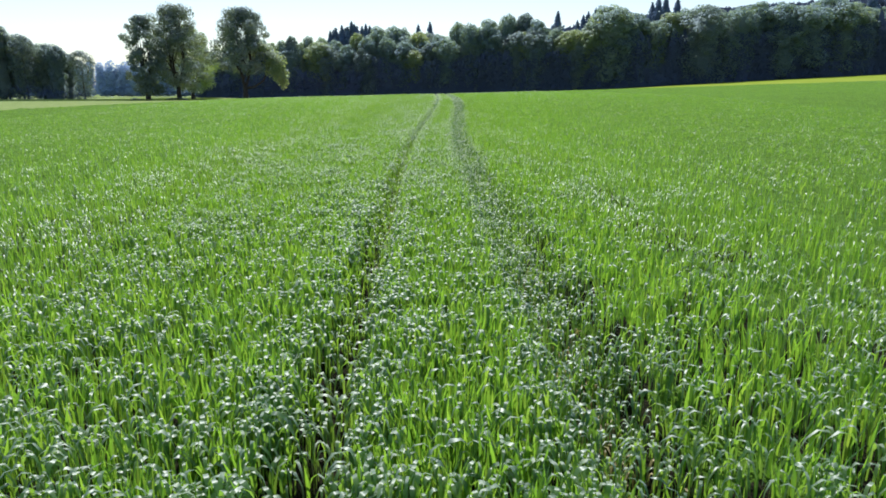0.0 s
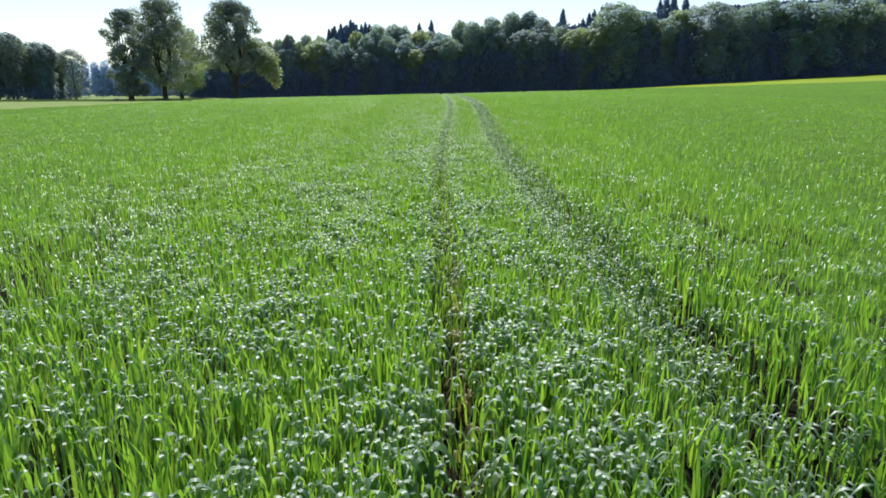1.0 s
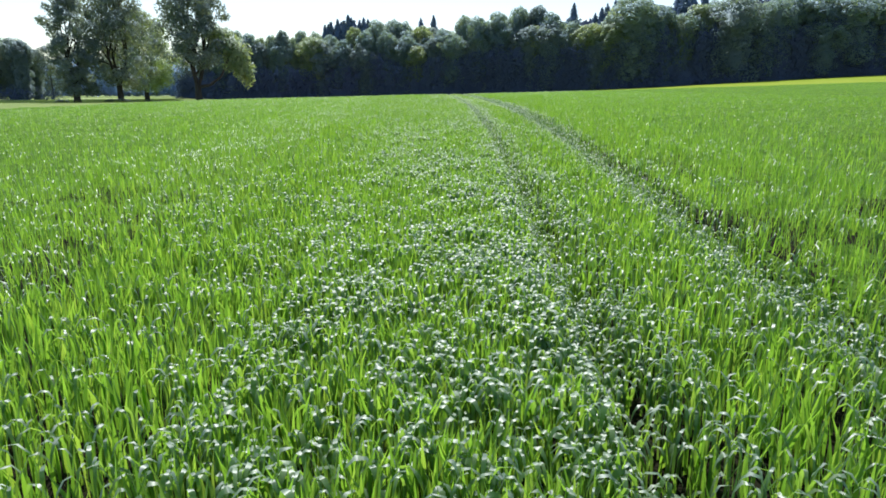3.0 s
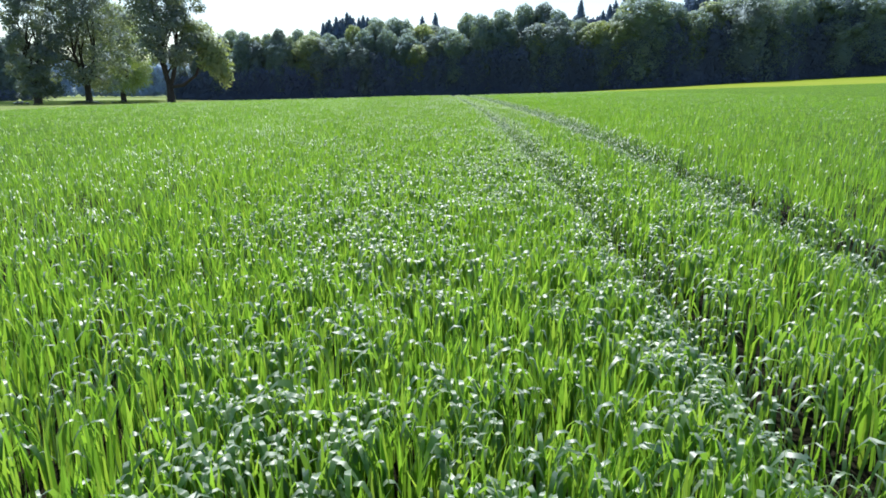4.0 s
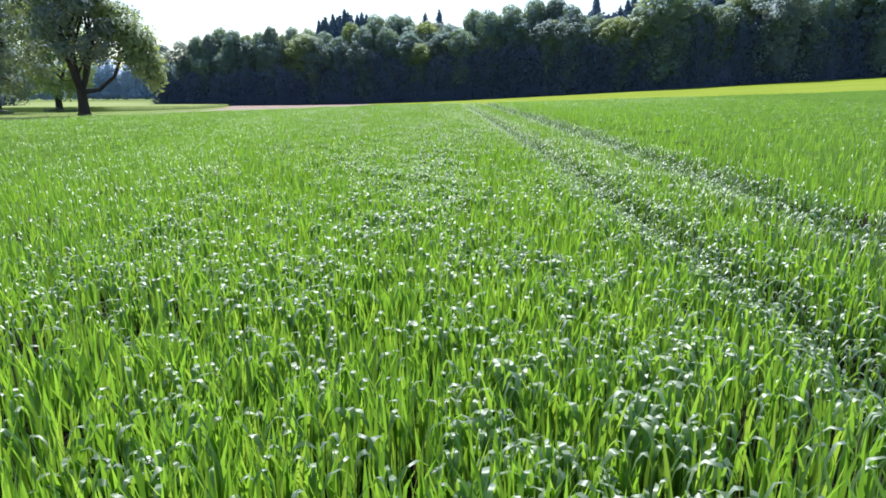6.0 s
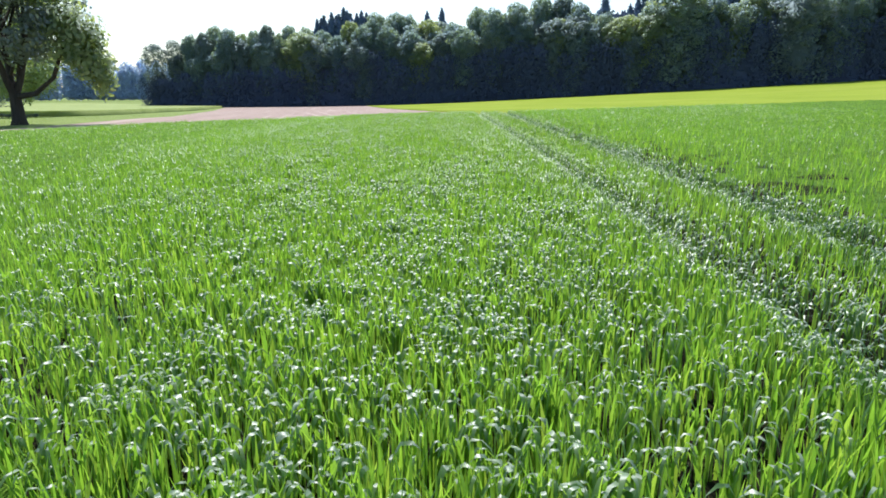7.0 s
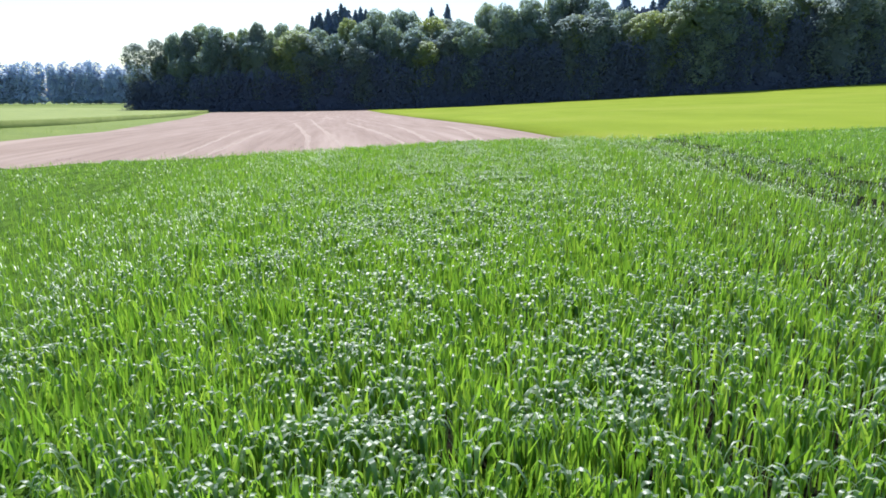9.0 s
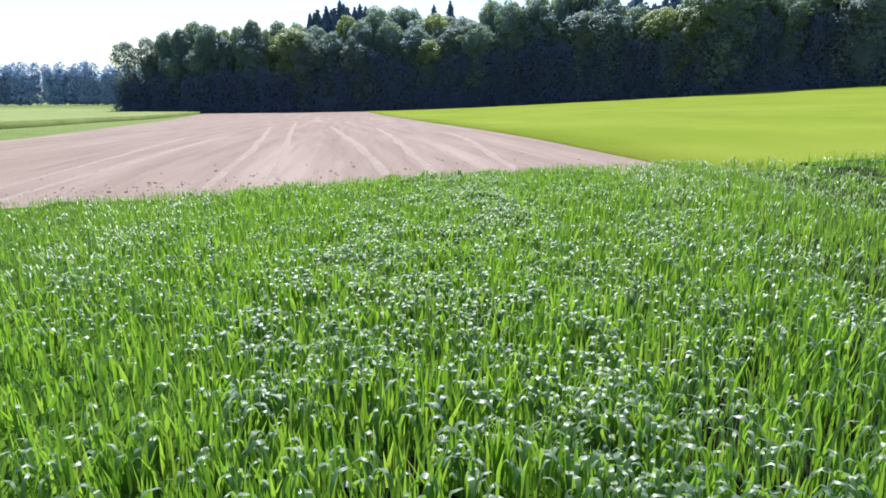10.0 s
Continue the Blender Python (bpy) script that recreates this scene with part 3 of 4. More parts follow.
def wood_tree(seed, width, skirt, mat, label, dome=1.25, n=9500, size=0.40):
    """A broadleaf tree 30 m tall: a round dome of leaf clumps on a dense body of boughs hanging down to the height skirt."""
    rng = np.random.default_rng(seed)
    height, blobs = 30.0, []
    rise = width * dome
    belly = height - rise                    # height of the widest part
    for k in range(40):                      # clumps over the dome
        c = 1 - 1.15 * (k + 0.5) / 40
        ring = math.sqrt(max(0.0, 1 - c * c))
        a = k * 2.4 + rng.uniform(-0.6, 0.6)
        r = width * rng.uniform(0.20, 0.36)
        out = (width - r * 0.5) * rng.uniform(0.80, 1.06)
        blobs.append((math.cos(a) * ring * out, math.sin(a) * ring * out, belly + rise * c * rng.uniform(0.9, 1.0) - r * 0.6 * max(c, 0), r, r, r * rng.uniform(0.65, 0.9)))
    low = int((belly - skirt) / 0.9)
    for k in range(max(0, low)):             # hanging boughs
        a = k * 2.4 + rng.uniform(-0.4, 0.4)
        r = width * rng.uniform(0.30, 0.45)
        out = width * rng.uniform(0.35, 0.66)
        blobs.append((math.cos(a) * out, math.sin(a) * out, skirt + r * 0.5 + (belly - skirt) * k / max(1, low), r, r, r * 1.2))
    return tree("broadleaf_tree", rng, blobs, n, size, [([(0, 0, -0.5), (0.1, 0, height * 0.4), (0, 0.2, height * 0.8)], (0.4, 0.28, 0.06))], [], mat,
                label, "tree", "trees of the wood edge", 1.07, 0.72, 0.45, 0.74,
                [(0, 0, belly, width * 0.66, width * 0.66, rise * 0.7), (0, 0, (belly + skirt) / 2, width * 0.6, width * 0.6, (belly - skirt) * 0.6)] if n > 7000 else ())


def spruce(seed, height):
    rng = np.random.default_rng(seed)
    n = 2400
    f = rng.random(n) ** 0.75
    z = height * (1 - f * 0.9)
    tier = 0.78 + 0.22 * np.cos(z / height * 60)
    r = np.minimum(f * 0.5, 0.115 + f * 0.1) * height * tier * rng.uniform(0.45, 1.08, n)
    a = rng.uniform(0, 2 * np.pi, n)
    p = np.stack([np.cos(a) * r, np.sin(a) * r, z - r * 0.35], -1)
    d = np.stack([np.cos(a), np.sin(a), np.full(n, -0.2)], -1)
    root = new("spruce")
    v, q = limb([(0, 0, -0.5), (0, 0, height * 0.5), (0, 0, height * 0.97)], (0.35, 0.2, 0.03))
    tr = new("trunk", raw_mesh("trunk", v, None, q, M_BARK, True))
    tr.parent = root
    v, t, soft = leaf_cards(rng, p, d, 0.66)
    cr = new("crown", raw_mesh("crown", v, t, None, M_NEEDLE, True, soft))
    cr.parent = root
    return tagged(root, "dark green spruce with a pointed top", "tree", "spruces of the wood")


def wood_edge(x):
    return 356 - min(max(0, x - 20), 60) * 0.28 - max(0, x - 95) * 0.06 + max(0, -100 - x) * 0.2


DOME = wood_tree(11, 6.4, 3.0, M_LEAF, "tall broadleaf tree in dense green leaf")
WIDE = wood_tree(12, 7.4, 5.0, M_LEAF, "broad-crowned broadleaf tree in dense green leaf", 1.1)
SLIM = wood_tree(13, 4.8, 2.0, M_LEAF_GREY, "slim grey-green broadleaf tree at the wood edge", 1.7)
PALE = wood_tree(14, 6.6, 10.0, M_LEAF_PALE, "yellow-green broadleaf tree at the wood edge", 1.2)
WEEP = wood_tree(15, 7.2, 1.0, M_LEAF_GREY, "tall grey-green tree with boughs hanging low", 1.5, 11500)
OPEN = wood_tree(16, 6.0, 2.0, M_LEAF_AIRY, "loose-crowned dark broadleaf tree at the corner of the wood", 1.4, 6000, 0.34)
BROAD = {DOME: 6.4, WIDE: 7.4, SLIM: 4.8, PALE: 6.6, WEEP: 7.2, OPEN: 6.0}
kinds = [DOME, WIDE, SLIM, DOME, WIDE, WEEP]
firs = [spruce(31 + k, h) for k, h in enumerate((30, 34, 27))]
rw = random.Random(5)


def plant(source, x, y, scale, used, broad=1.0):
    m = pose(x, y, float(land(x, y)) - 0.1, 0, 0, rw.uniform(0, 360)) @ Matrix.Diagonal((scale * broad, scale * broad, scale, 1))
    if source not in used:
        source.matrix_world = m
        used.add(source)
        return source
    ob = copy_thing(source, pose(0, 0, 0))
    ob.matrix_basis = m
    return ob


used = set()
STATURE = smooth_curve([(-160, 21), (-137, 21), (-128, 22), (-110, 27), (-100, 29), (-68, 30), (-50, 32), (-25, 34), (20, 37), (45, 40), (66, 36), (85, 38), (105, 43), (142, 43), (190, 46), (280, 46)])

# the trees that make up the face of the wood: x, how far behind its edge, height of the top, half width of the crown, kind
WEST = [(-133.0, 2, 22.9, 5.7, OPEN), (-125.2, 5, 24.7, 3.8, OPEN), (-117.7, 6, 26.7, 4.0, WIDE), (-110.5, 5, 27.2, 3.8, SLIM), (-107.9, 12, 30.8, 4.3, DOME), (-98.8, 4, 28.7, 5.1, DOME),
        (-93.3, 6, 26.6, 4.0, PALE), (-87.6, 5, 27.9, 4.2, DOME), (-82.1, 5, 30.1, 3.7, SLIM), (-77.1, 4, 26.8, 3.0, DOME), (-74.5, 14, 30.9, 4.3, DOME), (-67.0, 14, 30.2, 4.3, WIDE),
        (-67.1, 3, 26.6, 7.9, PALE)]
MIDDLE = [(-58.7, 11, 28.4, 5.2, DOME), (-51.6, 5, 25.7, 5.6, DOME), (-47.1, 11, 32.1, 4.8, PALE), (-40.4, 6, 30.0, 5.6, DOME), (-35.2, 12, 35.8, 6.2, DOME), (-29.6, 5, 29.5, 5.6, WIDE),
          (-26.9, 18, 36.6, 5.8, WIDE), (-22.1, 22, 36.0, 5.4, WIDE), (-20.0, 5, 27.6, 6.0, DOME), (-12.5, 14, 32.9, 6.7, PALE), (-15.2, 2, 22.6, 5.5, PALE), (-6.6, 4, 26.4, 4.6, SLIM),
          (-1.2, 7, 31.2, 5.6, DOME)]
EAST = [(10.0, 14, 38.4, 5.5, DOME), (16.4, 4, 30.3, 6.0, DOME), (16.7, 5, 36.6, 6.0, WIDE), (26.4, 8, 39.0, 6.7, DOME), (28.0, 6, 33.9, 6.9, DOME), (37.0, 12, 41.8, 5.7, WIDE),
        (41.5, 3, 31.5, 5.6, SLIM), (43.7, 4, 31.4, 5.0, PALE), (45.9, 14, 42.0, 5.7, SLIM), (50.1, 1, 25.4, 5.3, DOME), (51.9, 8, 38.0, 5.9, DOME), (55.6, 5, 30.1, 5.8, DOME),
        (62.0, 10, 33.9, 5.9, WIDE), (65.1, 5, 29.7, 5.7, PALE), (69.7, 5, 32.1, 7.1, PALE), (70.5, 0, 22.4, 4.3, SLIM), (73.7, 3, 26.2, 5.7, DOME), (79.4, 2, 32.0, 7.2, PALE),
        (80.1, 8, 34.1, 7.1, PALE)]
FAR_EAST = [(82.3, 1, 26.5, 6.4, SLIM), (88.2, 4, 43.9, 12.0, DOME), (93.3, 1, 29.3, 7.6, DOME), (100.4, 8, 41.1, 9.6, DOME), (111.6, 5, 33.7, 7.0, PALE), (121.0, 10, 40.6, 8.3, PALE),
            (129.4, 12, 42.7, 7.8, WIDE), (135.4, 2, 43.9, 12.5, WEEP), (147.9, 1, 29.0, 6.3, DOME), (155.0, 6, 42.6, 8.9, WIDE), (166.0, 10, 45.8, 9.5, DOME), (175.4, 0, 31.5, 9.4, DOME),
            (176.4, 5, 44.6, 10.0, DOME), (187.3, 3, 43.1, 13.1, WIDE), (202.0, 11, 48.4, 11.4, DOME), (207.3, 5, 44.9, 11.9, DOME), (217.3, 7, 39.6, 7.6, SLIM), (238, 5, 44, 9, WIDE),
            (251, 4, 46, 9, DOME)]
for x, depth, top, half, kind in WEST + MIDDLE + EAST + FAR_EAST:
    y = wood_edge(x) + depth
    tall = (top - float(land(x, y)) + 0.1) / 30
    plant(kind, x, y, tall, used, half * 1.05 / BROAD[kind] / tall)

# the trees behind, mostly hidden by them
for depth, step, lo_, hi_ in ((6, 10, 0.66, 0.86), (15, 11, 0.78, 0.93), (28, 12, 0.84, 0.98)):
    x = -126.0 + depth * 0.35
    while x < 258:
        kind = rw.choice(kinds)
        y = wood_edge(x) + depth + rw.uniform(-3, 3)
        tall = (float(STATURE(x)) - float(land(x, y))) / 30 * rw.uniform(lo_, hi_)
        plant(kind, x, y, tall, used, rw.uniform(0.95, 1.3))
        x += rw.uniform(0.7, 1.35) * step

# spruces that overtop the leaf trees
spires = [(-63.7, 24, 34.1), (-62.1, 26, 34.3), (-60.4, 24, 35.2), (-58.6, 27, 34.3), (-56.9, 24, 36.7), (-55.3, 26, 35.4), (-53.7, 24, 35.8), (-51.5, 25, 39.0), (-49.7, 24, 37.5), (-48.6, 27, 36.4),
          (-45.4, 25, 36.4), (-43.1, 24, 37.9), (-41.0, 26, 36.8), (-13.1, 30, 38.3), (-6.3, 30, 39.2), (63.6, 16, 42.2), (74.5, 20, 38.0), (77.6, 20, 40.2), (80.1, 20, 42.2), (84.0, 20, 44.2),
          (86.1, 20, 44.8), (116.4, 17, 49.2), (114.2, 20, 46.4), (127.5, 20, 48.0), (121.4, 20, 49.7), (227.8, 16, 50.0), (225.6, 16, 47.3)]
for x, depth, top in spires:
    y = wood_edge(x) + depth
    k = rw.randrange(3)
    plant(firs[k], x, y, (top - float(land(x, y)) + 0.1) / (30, 34, 27)[k], used)

# dark blue foliage closes the wood below the crowns, standing in for shade
rs = np.random.default_rng(61)
blobs = []
for k in range(560):
    bx = rs.uniform(-137, 255)
    by = wood_edge(bx) + rs.uniform(-4, 2)
    dark = 0.5 + 0.28 * math.sin(bx * 0.083 + 1.3 * math.sin(bx * 0.031)) + 0.22 * math.sin(bx * 0.21 + 2.0)
    h = float(STATURE(bx)) * (rs.uniform(0.36, 0.52) + 0.14 * min(1.0, max(0.0, dark)))
    r = rs.uniform(1.8, 3.2)
    for z in np.arange(r * 0.7, h, r * 1.15):
        blobs.append((bx + rs.normal(0, 0.9), by + rs.normal(0, 0.6), float(land(bx, by)) + float(z), r, r * 0.8, r * 0.9))
for k in range(260):
    bx = rs.uniform(-136, 255)
    by = wood_edge(bx) - 4.5 + rs.uniform(-1.5, 2)
    r = rs.uniform(1.2, 2.6)
    blobs.append((bx, by, float(land(bx, by)) + r * rs.uniform(0.5, 1.2), r * 1.3, r, r))
for k in range(70):                             # and under the group beyond the meadow
    bx = rs.uniform(-272, -174)
    by, r = rs.uniform(314, 324), rs.uniform(2.4, 4.0)
    h = rs.uniform(5, 9) * min(1.0, (-140 - bx) / 50)
    blobs.append((bx, by, float(land(bx, by)) + h * 0.5, r, r, h * 0.52))
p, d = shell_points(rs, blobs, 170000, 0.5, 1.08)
# added dark backing sheet, in place of the shade under the crowns
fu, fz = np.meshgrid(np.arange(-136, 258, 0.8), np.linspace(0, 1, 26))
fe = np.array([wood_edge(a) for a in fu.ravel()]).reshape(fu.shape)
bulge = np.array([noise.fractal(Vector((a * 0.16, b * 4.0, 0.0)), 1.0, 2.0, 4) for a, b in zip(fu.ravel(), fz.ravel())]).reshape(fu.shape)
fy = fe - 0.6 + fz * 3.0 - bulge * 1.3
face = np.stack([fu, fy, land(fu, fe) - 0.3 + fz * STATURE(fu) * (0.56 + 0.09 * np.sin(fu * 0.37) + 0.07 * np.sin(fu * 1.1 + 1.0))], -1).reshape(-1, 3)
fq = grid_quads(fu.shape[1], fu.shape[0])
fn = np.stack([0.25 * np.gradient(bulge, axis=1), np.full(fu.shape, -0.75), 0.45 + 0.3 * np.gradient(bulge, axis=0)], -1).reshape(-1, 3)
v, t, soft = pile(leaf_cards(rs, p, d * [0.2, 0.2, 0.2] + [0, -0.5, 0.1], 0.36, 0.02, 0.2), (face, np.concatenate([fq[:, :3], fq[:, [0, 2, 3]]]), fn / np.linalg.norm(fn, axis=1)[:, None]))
n_front = len(v)
bx = rs.uniform(-134, 262, 20000)                # more dark cards deep inside, for the inner shade of the wood
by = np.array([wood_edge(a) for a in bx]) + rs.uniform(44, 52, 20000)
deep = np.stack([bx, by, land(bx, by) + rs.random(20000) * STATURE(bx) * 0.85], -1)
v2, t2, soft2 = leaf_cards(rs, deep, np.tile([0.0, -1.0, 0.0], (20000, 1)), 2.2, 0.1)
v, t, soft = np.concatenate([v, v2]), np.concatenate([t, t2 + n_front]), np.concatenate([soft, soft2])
shrubs = new("undergrowth", raw_mesh("undergrowth", v, t, None, M_WOOD_SHADE, True, soft))
tagged(shrubs, "dense dark foliage along the foot of the wood, standing in for its shade", "shrubs", kind="stuff")

# the group of trees beyond the left meadow
for x, y, s, broad, kind in ((-180, 327, 0.84, 1.0, OPEN), (-190, 323, 0.90, 0.95, SLIM), (-197, 329, 0.96, 0.8, WEEP), (-204, 320, 1.08, 0.75, OPEN), (-211, 328, 1.08, 0.8, WIDE),
                             (-217, 322, 1.26, 0.85, SLIM), (-225, 328, 1.16, 0.75, PALE), (-233, 319, 1.30, 0.8, WEEP), (-242, 330, 1.20, 0.85, PALE), (-251, 322, 1.36, 0.8, SLIM),
                             (-262, 326, 1.24, 0.9, WEEP), (-208, 340, 0.98, 1.1, DOME), (-194, 338, 0.82, 1.1, SLIM), (-226, 340, 1.1, 1.1, DOME), (-222, 315, 0.56, 1.0, PALE), (-246, 313, 0.62, 1.0, PALE)):
    plant(kind, x, y, s, used, broad * 1.25)

# far wood
rf = np.random.default_rng(77)
blobs = []
for k in range(320):
    bx, by = rf.uniform(-520, -170), rf.uniform(620, 634)
    h = rf.uniform(22, 34)
    for zf in (0.25, 0.55, 0.82):
        blobs.append((bx + rf.uniform(-2, 2), by, float(land(bx, by)) + h * zf, rf.uniform(4, 6) * (1.25 - zf * 0.7), 4.0, h * 0.22))
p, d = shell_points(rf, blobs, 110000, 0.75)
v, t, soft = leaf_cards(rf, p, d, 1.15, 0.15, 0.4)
far_wood = new("far_wood", raw_mesh("far_wood", v, t, None, M_HAZY_LEAF, True, soft))
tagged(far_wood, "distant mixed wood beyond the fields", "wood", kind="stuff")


# ---------------------------------------------------------------- field trees
def field_tree(seed, x, y, height, width, stem, n, label, extra=(), mat=M_LEAF_AIRY, base=3.9):
    """An old open-grown tree: a stout forked stem, leaders and an airy crown."""
    rng = np.random.default_rng(seed)
    blobs, limbs = [], []
    forks = [(math.cos(a) * width * 0.22, math.sin(a) * width * 0.22, stem + height * 0.22) for a in (0.4, 2.3, 4.4)]
    for fx, fy, fz in forks:
        limbs.append(([(0, 0, stem * 0.92), (fx * 0.4, fy * 0.4, stem + height * 0.06), (fx, fy, fz), (fx * 1.3, fy * 1.3, height * 0.75)], (0.34, 0.27, 0.2, 0.05)))
    for k in range(64):
        f = (k + 0.5) / 64
        z = base + (height - base) * f
        ring = width * (0.12 + 0.92 * math.sin(math.pi * (0.2 + f * 0.74)) ** 0.8)
        a = k * 2.4 + rng.uniform(-0.6, 0.6)
        r = width * rng.uniform(0.11, 0.25)
        off = max(0.0, ring - r * 0.7) * rng.uniform(0.3, 1.14)
        c = (math.cos(a) * off, math.sin(a) * off, min(z, height - r * 0.9))
        blobs.append((*c, r, r, r * 0.85))
        if k % 5 == 0:
            fx, fy, fz = forks[k // 5 % 3]
            s0 = min(1.0, 0.3 + f)
            a0 = (fx * s0, fy * s0, stem + (fz - stem) * s0)
            limbs.append(([a0, ((a0[0] + c[0]) / 2, (a0[1] + c[1]) / 2, (a0[2] + c[2]) / 2 + 0.35), c], (0.15, 0.09, 0.03)))
    pale = []
    for bx, by, bz, br in extra:
        pale += [(bx, by, bz, br, br, br), (bx * 1.05, by + 0.6, bz - br * 0.9, br * 0.7, br * 0.6, br), (bx * 0.8, by - 0.5, bz + br * 0.6, br * 0.8, br * 0.8, br * 0.7)]
        if len(pale) > 3:
            continue
        limbs.append(([(0, 0, stem * 0.9), (bx * 0.3, by * 0.3, stem * 1.0), (bx * 0.6, by * 0.7, stem * 1.5), (bx * 0.85, by, bz * 0.95), (bx, by, bz)], (0.26, 0.21, 0.17, 0.10, 0.04)))
    ob = tree("field_tree", rng, blobs, n, 0.21, [([(0, 0, -0.4), (0.03, 0, 0.35), (0.0, 0.03, stem * 0.6), (0.0, 0.0, stem * 1.05)], (0.85, 0.56, 0.47, 0.42))],
              limbs, mat, label, "tree", "trees on the field verge", 1.65, 0.55, 0.3, 0.3)
    # bough leaves take a lighter colour than the crown, to look sunlit
    if pale:
        p, d = shell_points(rng, pale, 4600, 0.25, 1.95)
        v, t, soft = leaf_cards(rng, p, d, 0.24)
        bough = new("hanging_bough", raw_mesh("hanging_bough", v, t, None, M_LEAF_PALE, True, soft))
        bough.parent = ob
        tagged(bough, "yellow-green leaves of the wide bough, painted paler as if sunlit")
    ob.matrix_world = pose(x, y, float(land(x, y)))
    return ob


field_tree(51, -64.8, 137, 17, 4.6, 3.0, 13000, "slender old broadleaf tree on the field verge", (), M_LEAF_AIRY, 1.4)
field_tree(52, -61.0, 144.0, 20, 7.4, 3.2, 21000, "tall dense broadleaf tree on the field verge", (), M_LEAF_AIRY, 2.8)
field_tree(53, -65.8, 165.2, 18, 7.0, 3.0, 20000, "lower yellow-green broadleaf tree on the field verge", (), M_LEAF_PALE, 3.2)
field_tree(54, -41.8, 128.8, 17.3, 6.0, 2.5, 16500, "old broadleaf tree with a wide hanging bough on the verge", ((6.6, -1.3, 7.2, 1.4), (7.4, -1.2, 4.7, 1.15), (5.0, -0.8, 9.2, 1.1)), M_LEAF_AIRY, 5.6)


def low_bush(seed, x, y, half, tall, label):
    """A low spreading bush or leaf mound: a few short stems under flat, uneven leaves."""
    rng = np.random.default_rng(seed)
    blobs, stems = [], []
    for k in range(9):
        u = (k - 4) / 4.5 * half + rng.uniform(-0.2, 0.2)
        r = rng.uniform(0.22, 0.4) * half / 2 ** 0.5 * 0.6
        h = tall * rng.uniform(0.45, 0.8) * (1 - 0.35 * abs(u) / half)
        blobs.append((u, rng.uniform(-0.5, 0.5), h * 0.6, max(r, 0.25), max(r, 0.25), h * 0.55))
        if k % 3 == 1:
            stems.append(([(u * 0.5, 0, -0.1), (u * 0.8, 0, h * 0.3), (u, 0, h * 0.8)], (0.03, 0.022, 0.008)))
    ob = tree("low_bush", rng, blobs, 1500, 0.09, stems, [], M_LEAF_AIRY, label, "bush", "", 1.2, 0.3, 0.3, 0.3)
    ob.matrix_world = pose(x, y, float(land(x, y)))


low_bush(71, -68.1, 138.3, 0.9, 0.7, "small dark bush alone on the rough meadow")
# dark mounds added at two tree feet, where the crowns' shade falls
low_bush(72, -60.8, 143.0, 2.7, 0.8, "low dark leaf mound added for shade round the foot of the dense tree")
low_bush(73, -65.4, 164.2, 2.6, 0.9, "low dark leaf mound added for shade round the foot of the yellow-green tree")


# ---------------------------------------------------------------- tyre marks and clods on the bare field
M_CRUST = ground_material("pale_crumbled_soil",
    [(0.3, (0.34, 0.268, 0.232)), (0.55, (0.40, 0.322, 0.282)), (0.8, (0.47, 0.385, 0.338))], 2.6, 9.0, 0.8, 0.95)
rt = np.random.default_rng(83)


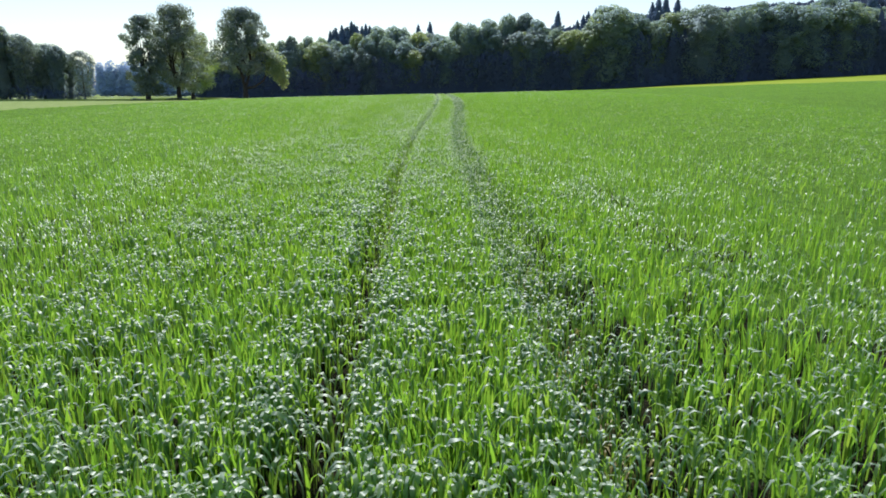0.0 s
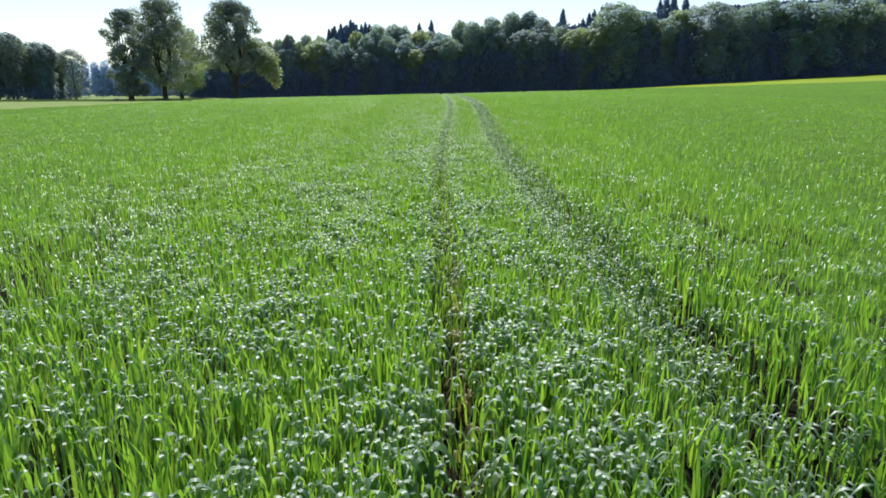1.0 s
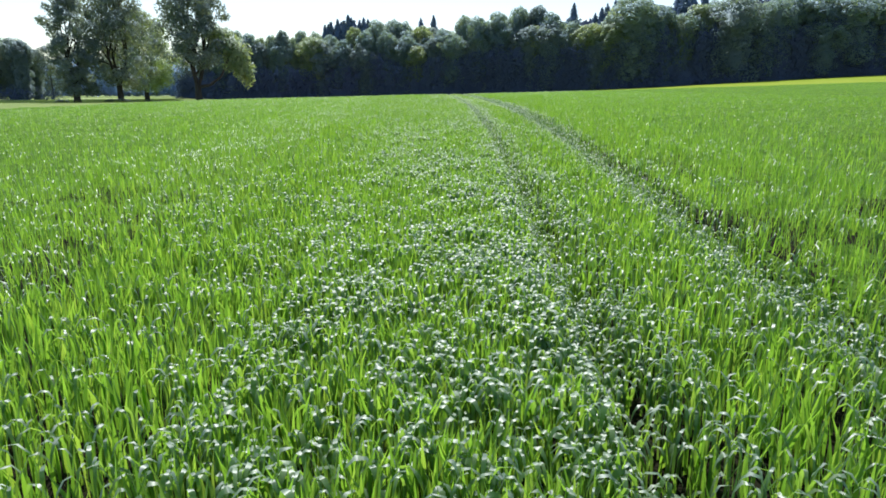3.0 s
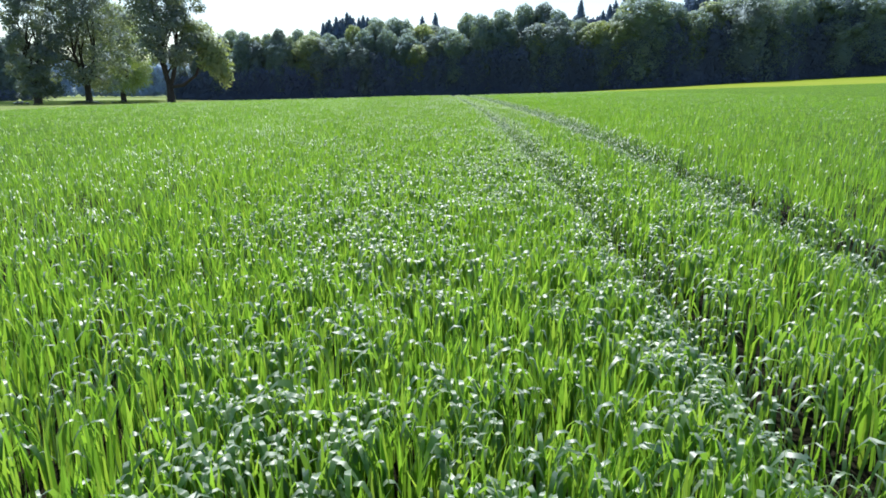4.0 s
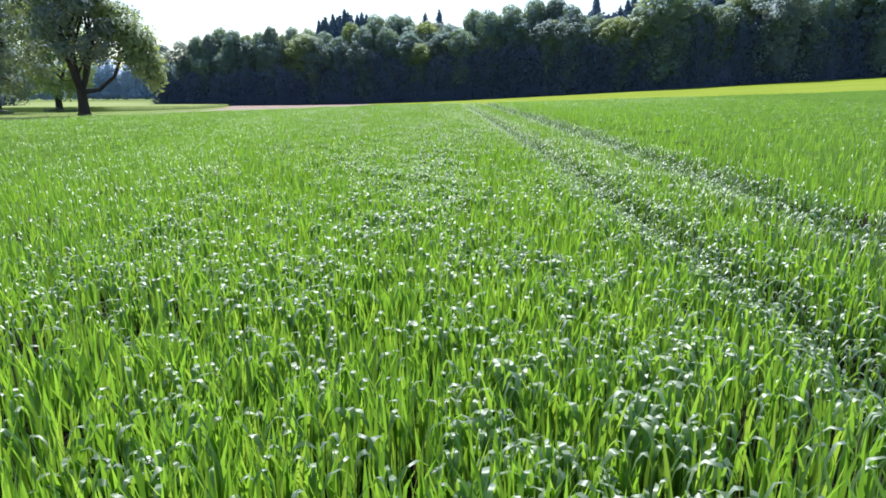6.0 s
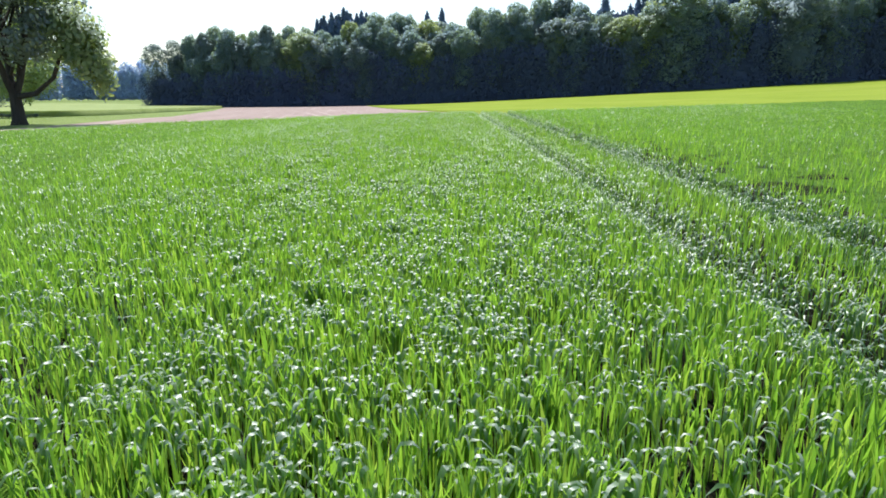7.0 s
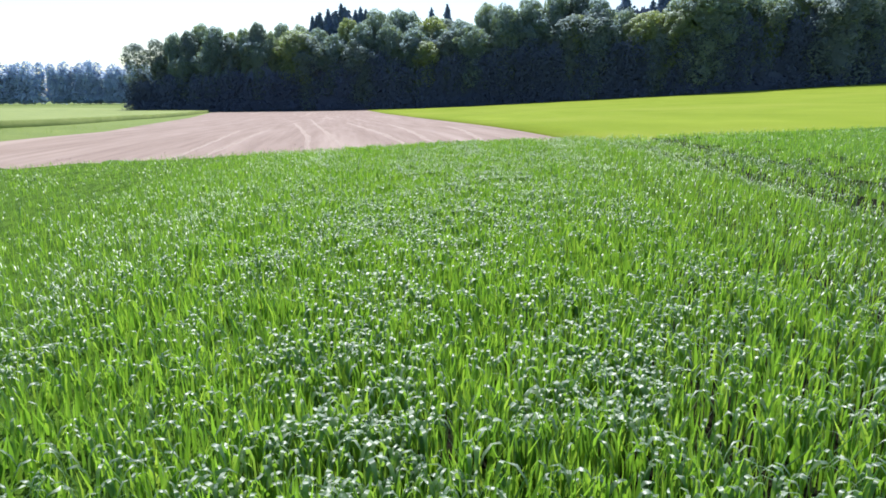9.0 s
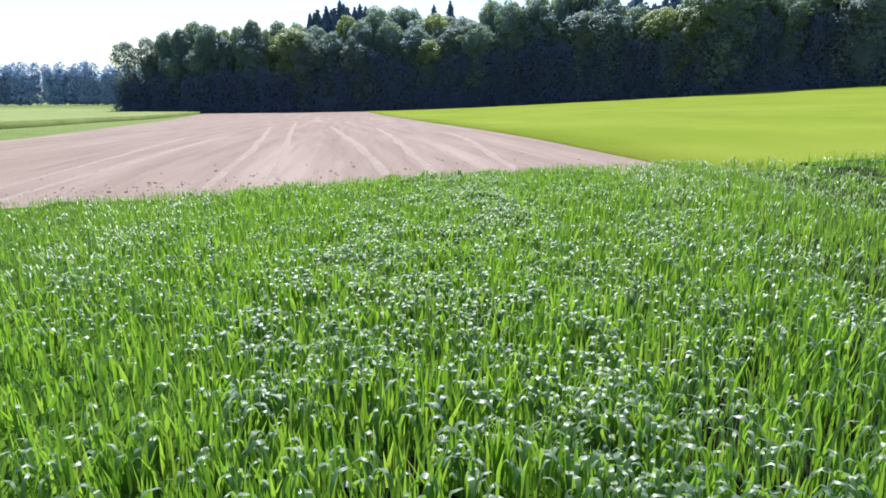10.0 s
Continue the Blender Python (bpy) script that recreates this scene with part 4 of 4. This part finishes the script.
def tyre_mark(line, width):
    """A low ragged ridge of crumbled pale soil along a line on the bare field."""
    path = resample(line, 90)
    run = np.gradient(path, axis=0)
    run /= np.linalg.norm(run, axis=1)[:, None]
    side = np.stack([-run[:, 1], run[:, 0]], -1)
    wander = np.cumsum(rt.normal(0, 0.012, 90))
    wander -= np.linspace(wander[0], wander[-1], 90)
    rows = []
    for u, up in ((-1, -0.03), (-0.6, 0.006), (0, 0.012), (0.6, 0.006), (1, -0.03)):
        w = width * (0.5 + rt.uniform(-0.07, 0.07, 90) + 0.12 * np.sin(np.arange(90) * 0.37 + u)) * np.sin(np.linspace(0.25, math.pi - 0.25, 90)) ** 0.4
        p = path + side * (u * w + wander * 0.6)[:, None]
        rows.append(np.stack([p[:, 0], p[:, 1], land(p[:, 0], p[:, 1]) + 0.034 + up + rt.normal(0, 0.005, 90)], -1))
    v = np.stack(rows, 1).reshape(-1, 3)
    ob = new("tyre_mark", raw_mesh("tyre_mark", v, None, grid_quads(5, 90), M_CRUST, True))
    return tagged(ob, "pale crumbled tyre mark across the bare field", "tyre mark", kind="structure")


for line, width in (([(-21.0, 123.0), (-21.4, 125.5), (-22.5, 131.4), (-23.8, 137.8), (-26.5, 150)], 0.34),
                    ([(-19.4, 121.5), (-20.1, 124.4), (-20.8, 129.4), (-21.6, 135), (-24.0, 148)], 0.38),
                    ([(-15.6, 124.0), (-16.8, 129.3), (-18.2, 136.3), (-22.0, 152), (-27.9, 176)], 0.42),
                    ([(-14.2, 124.5), (-15.8, 131.9), (-17.4, 139.4), (-22.2, 161), (-30.9, 201)], 0.40),
                    ([(-11.4, 126.0), (-12.1, 129.6), (-13.4, 136.3), (-16.1, 149), (-20.9, 172)], 0.50),
                    ([(-10.1, 125.5), (-10.5, 128.7), (-11.7, 137.4), (-13.3, 149.2), (-15.5, 163)], 0.46),
                    ([(-7.9, 126.5), (-8.3, 133.8), (-8.6, 140.0), (-9.6, 150)], 0.40)):
    tyre_mark(line, width * 1.2)

rc = np.random.default_rng(91)
ck = []
for k in range(420):
    cx = rc.uniform(-30, -5) if k % 3 else rc.normal(-18, 2.2)
    cy = float(EDGE(cx)) + 0.4 + (abs(rc.normal(0, 5.0)) if k % 3 else rc.uniform(1.5, 6.5))
    ck.append((cx, cy, float(land(cx, cy)) + 0.035, rc.uniform(0.012, 0.034) * (1.5 if k % 11 == 0 else 1.0)))
ico = bmesh.new()
bmesh.ops.create_icosphere(ico, subdivisions=1, radius=1.0)
iv = np.array([v.co[:] for v in ico.verts])
it = np.array([[v.index for v in f.verts] for f in ico.faces])
ico.free()
cv = np.concatenate([np.array(c[:3]) + iv * rc.uniform(0.7, 1.25, (len(iv), 1)) * np.array([c[3] * 1.3, c[3], c[3] * 0.7]) for c in ck])
ct = np.concatenate([it + k * len(iv) for k in range(len(ck))])
clods = new("soil_clods", raw_mesh("soil_clods", cv, ct, None, M_SOIL, False))
tagged(clods, "scattered dry clods of earth on the bare field", "soil", kind="stuff")
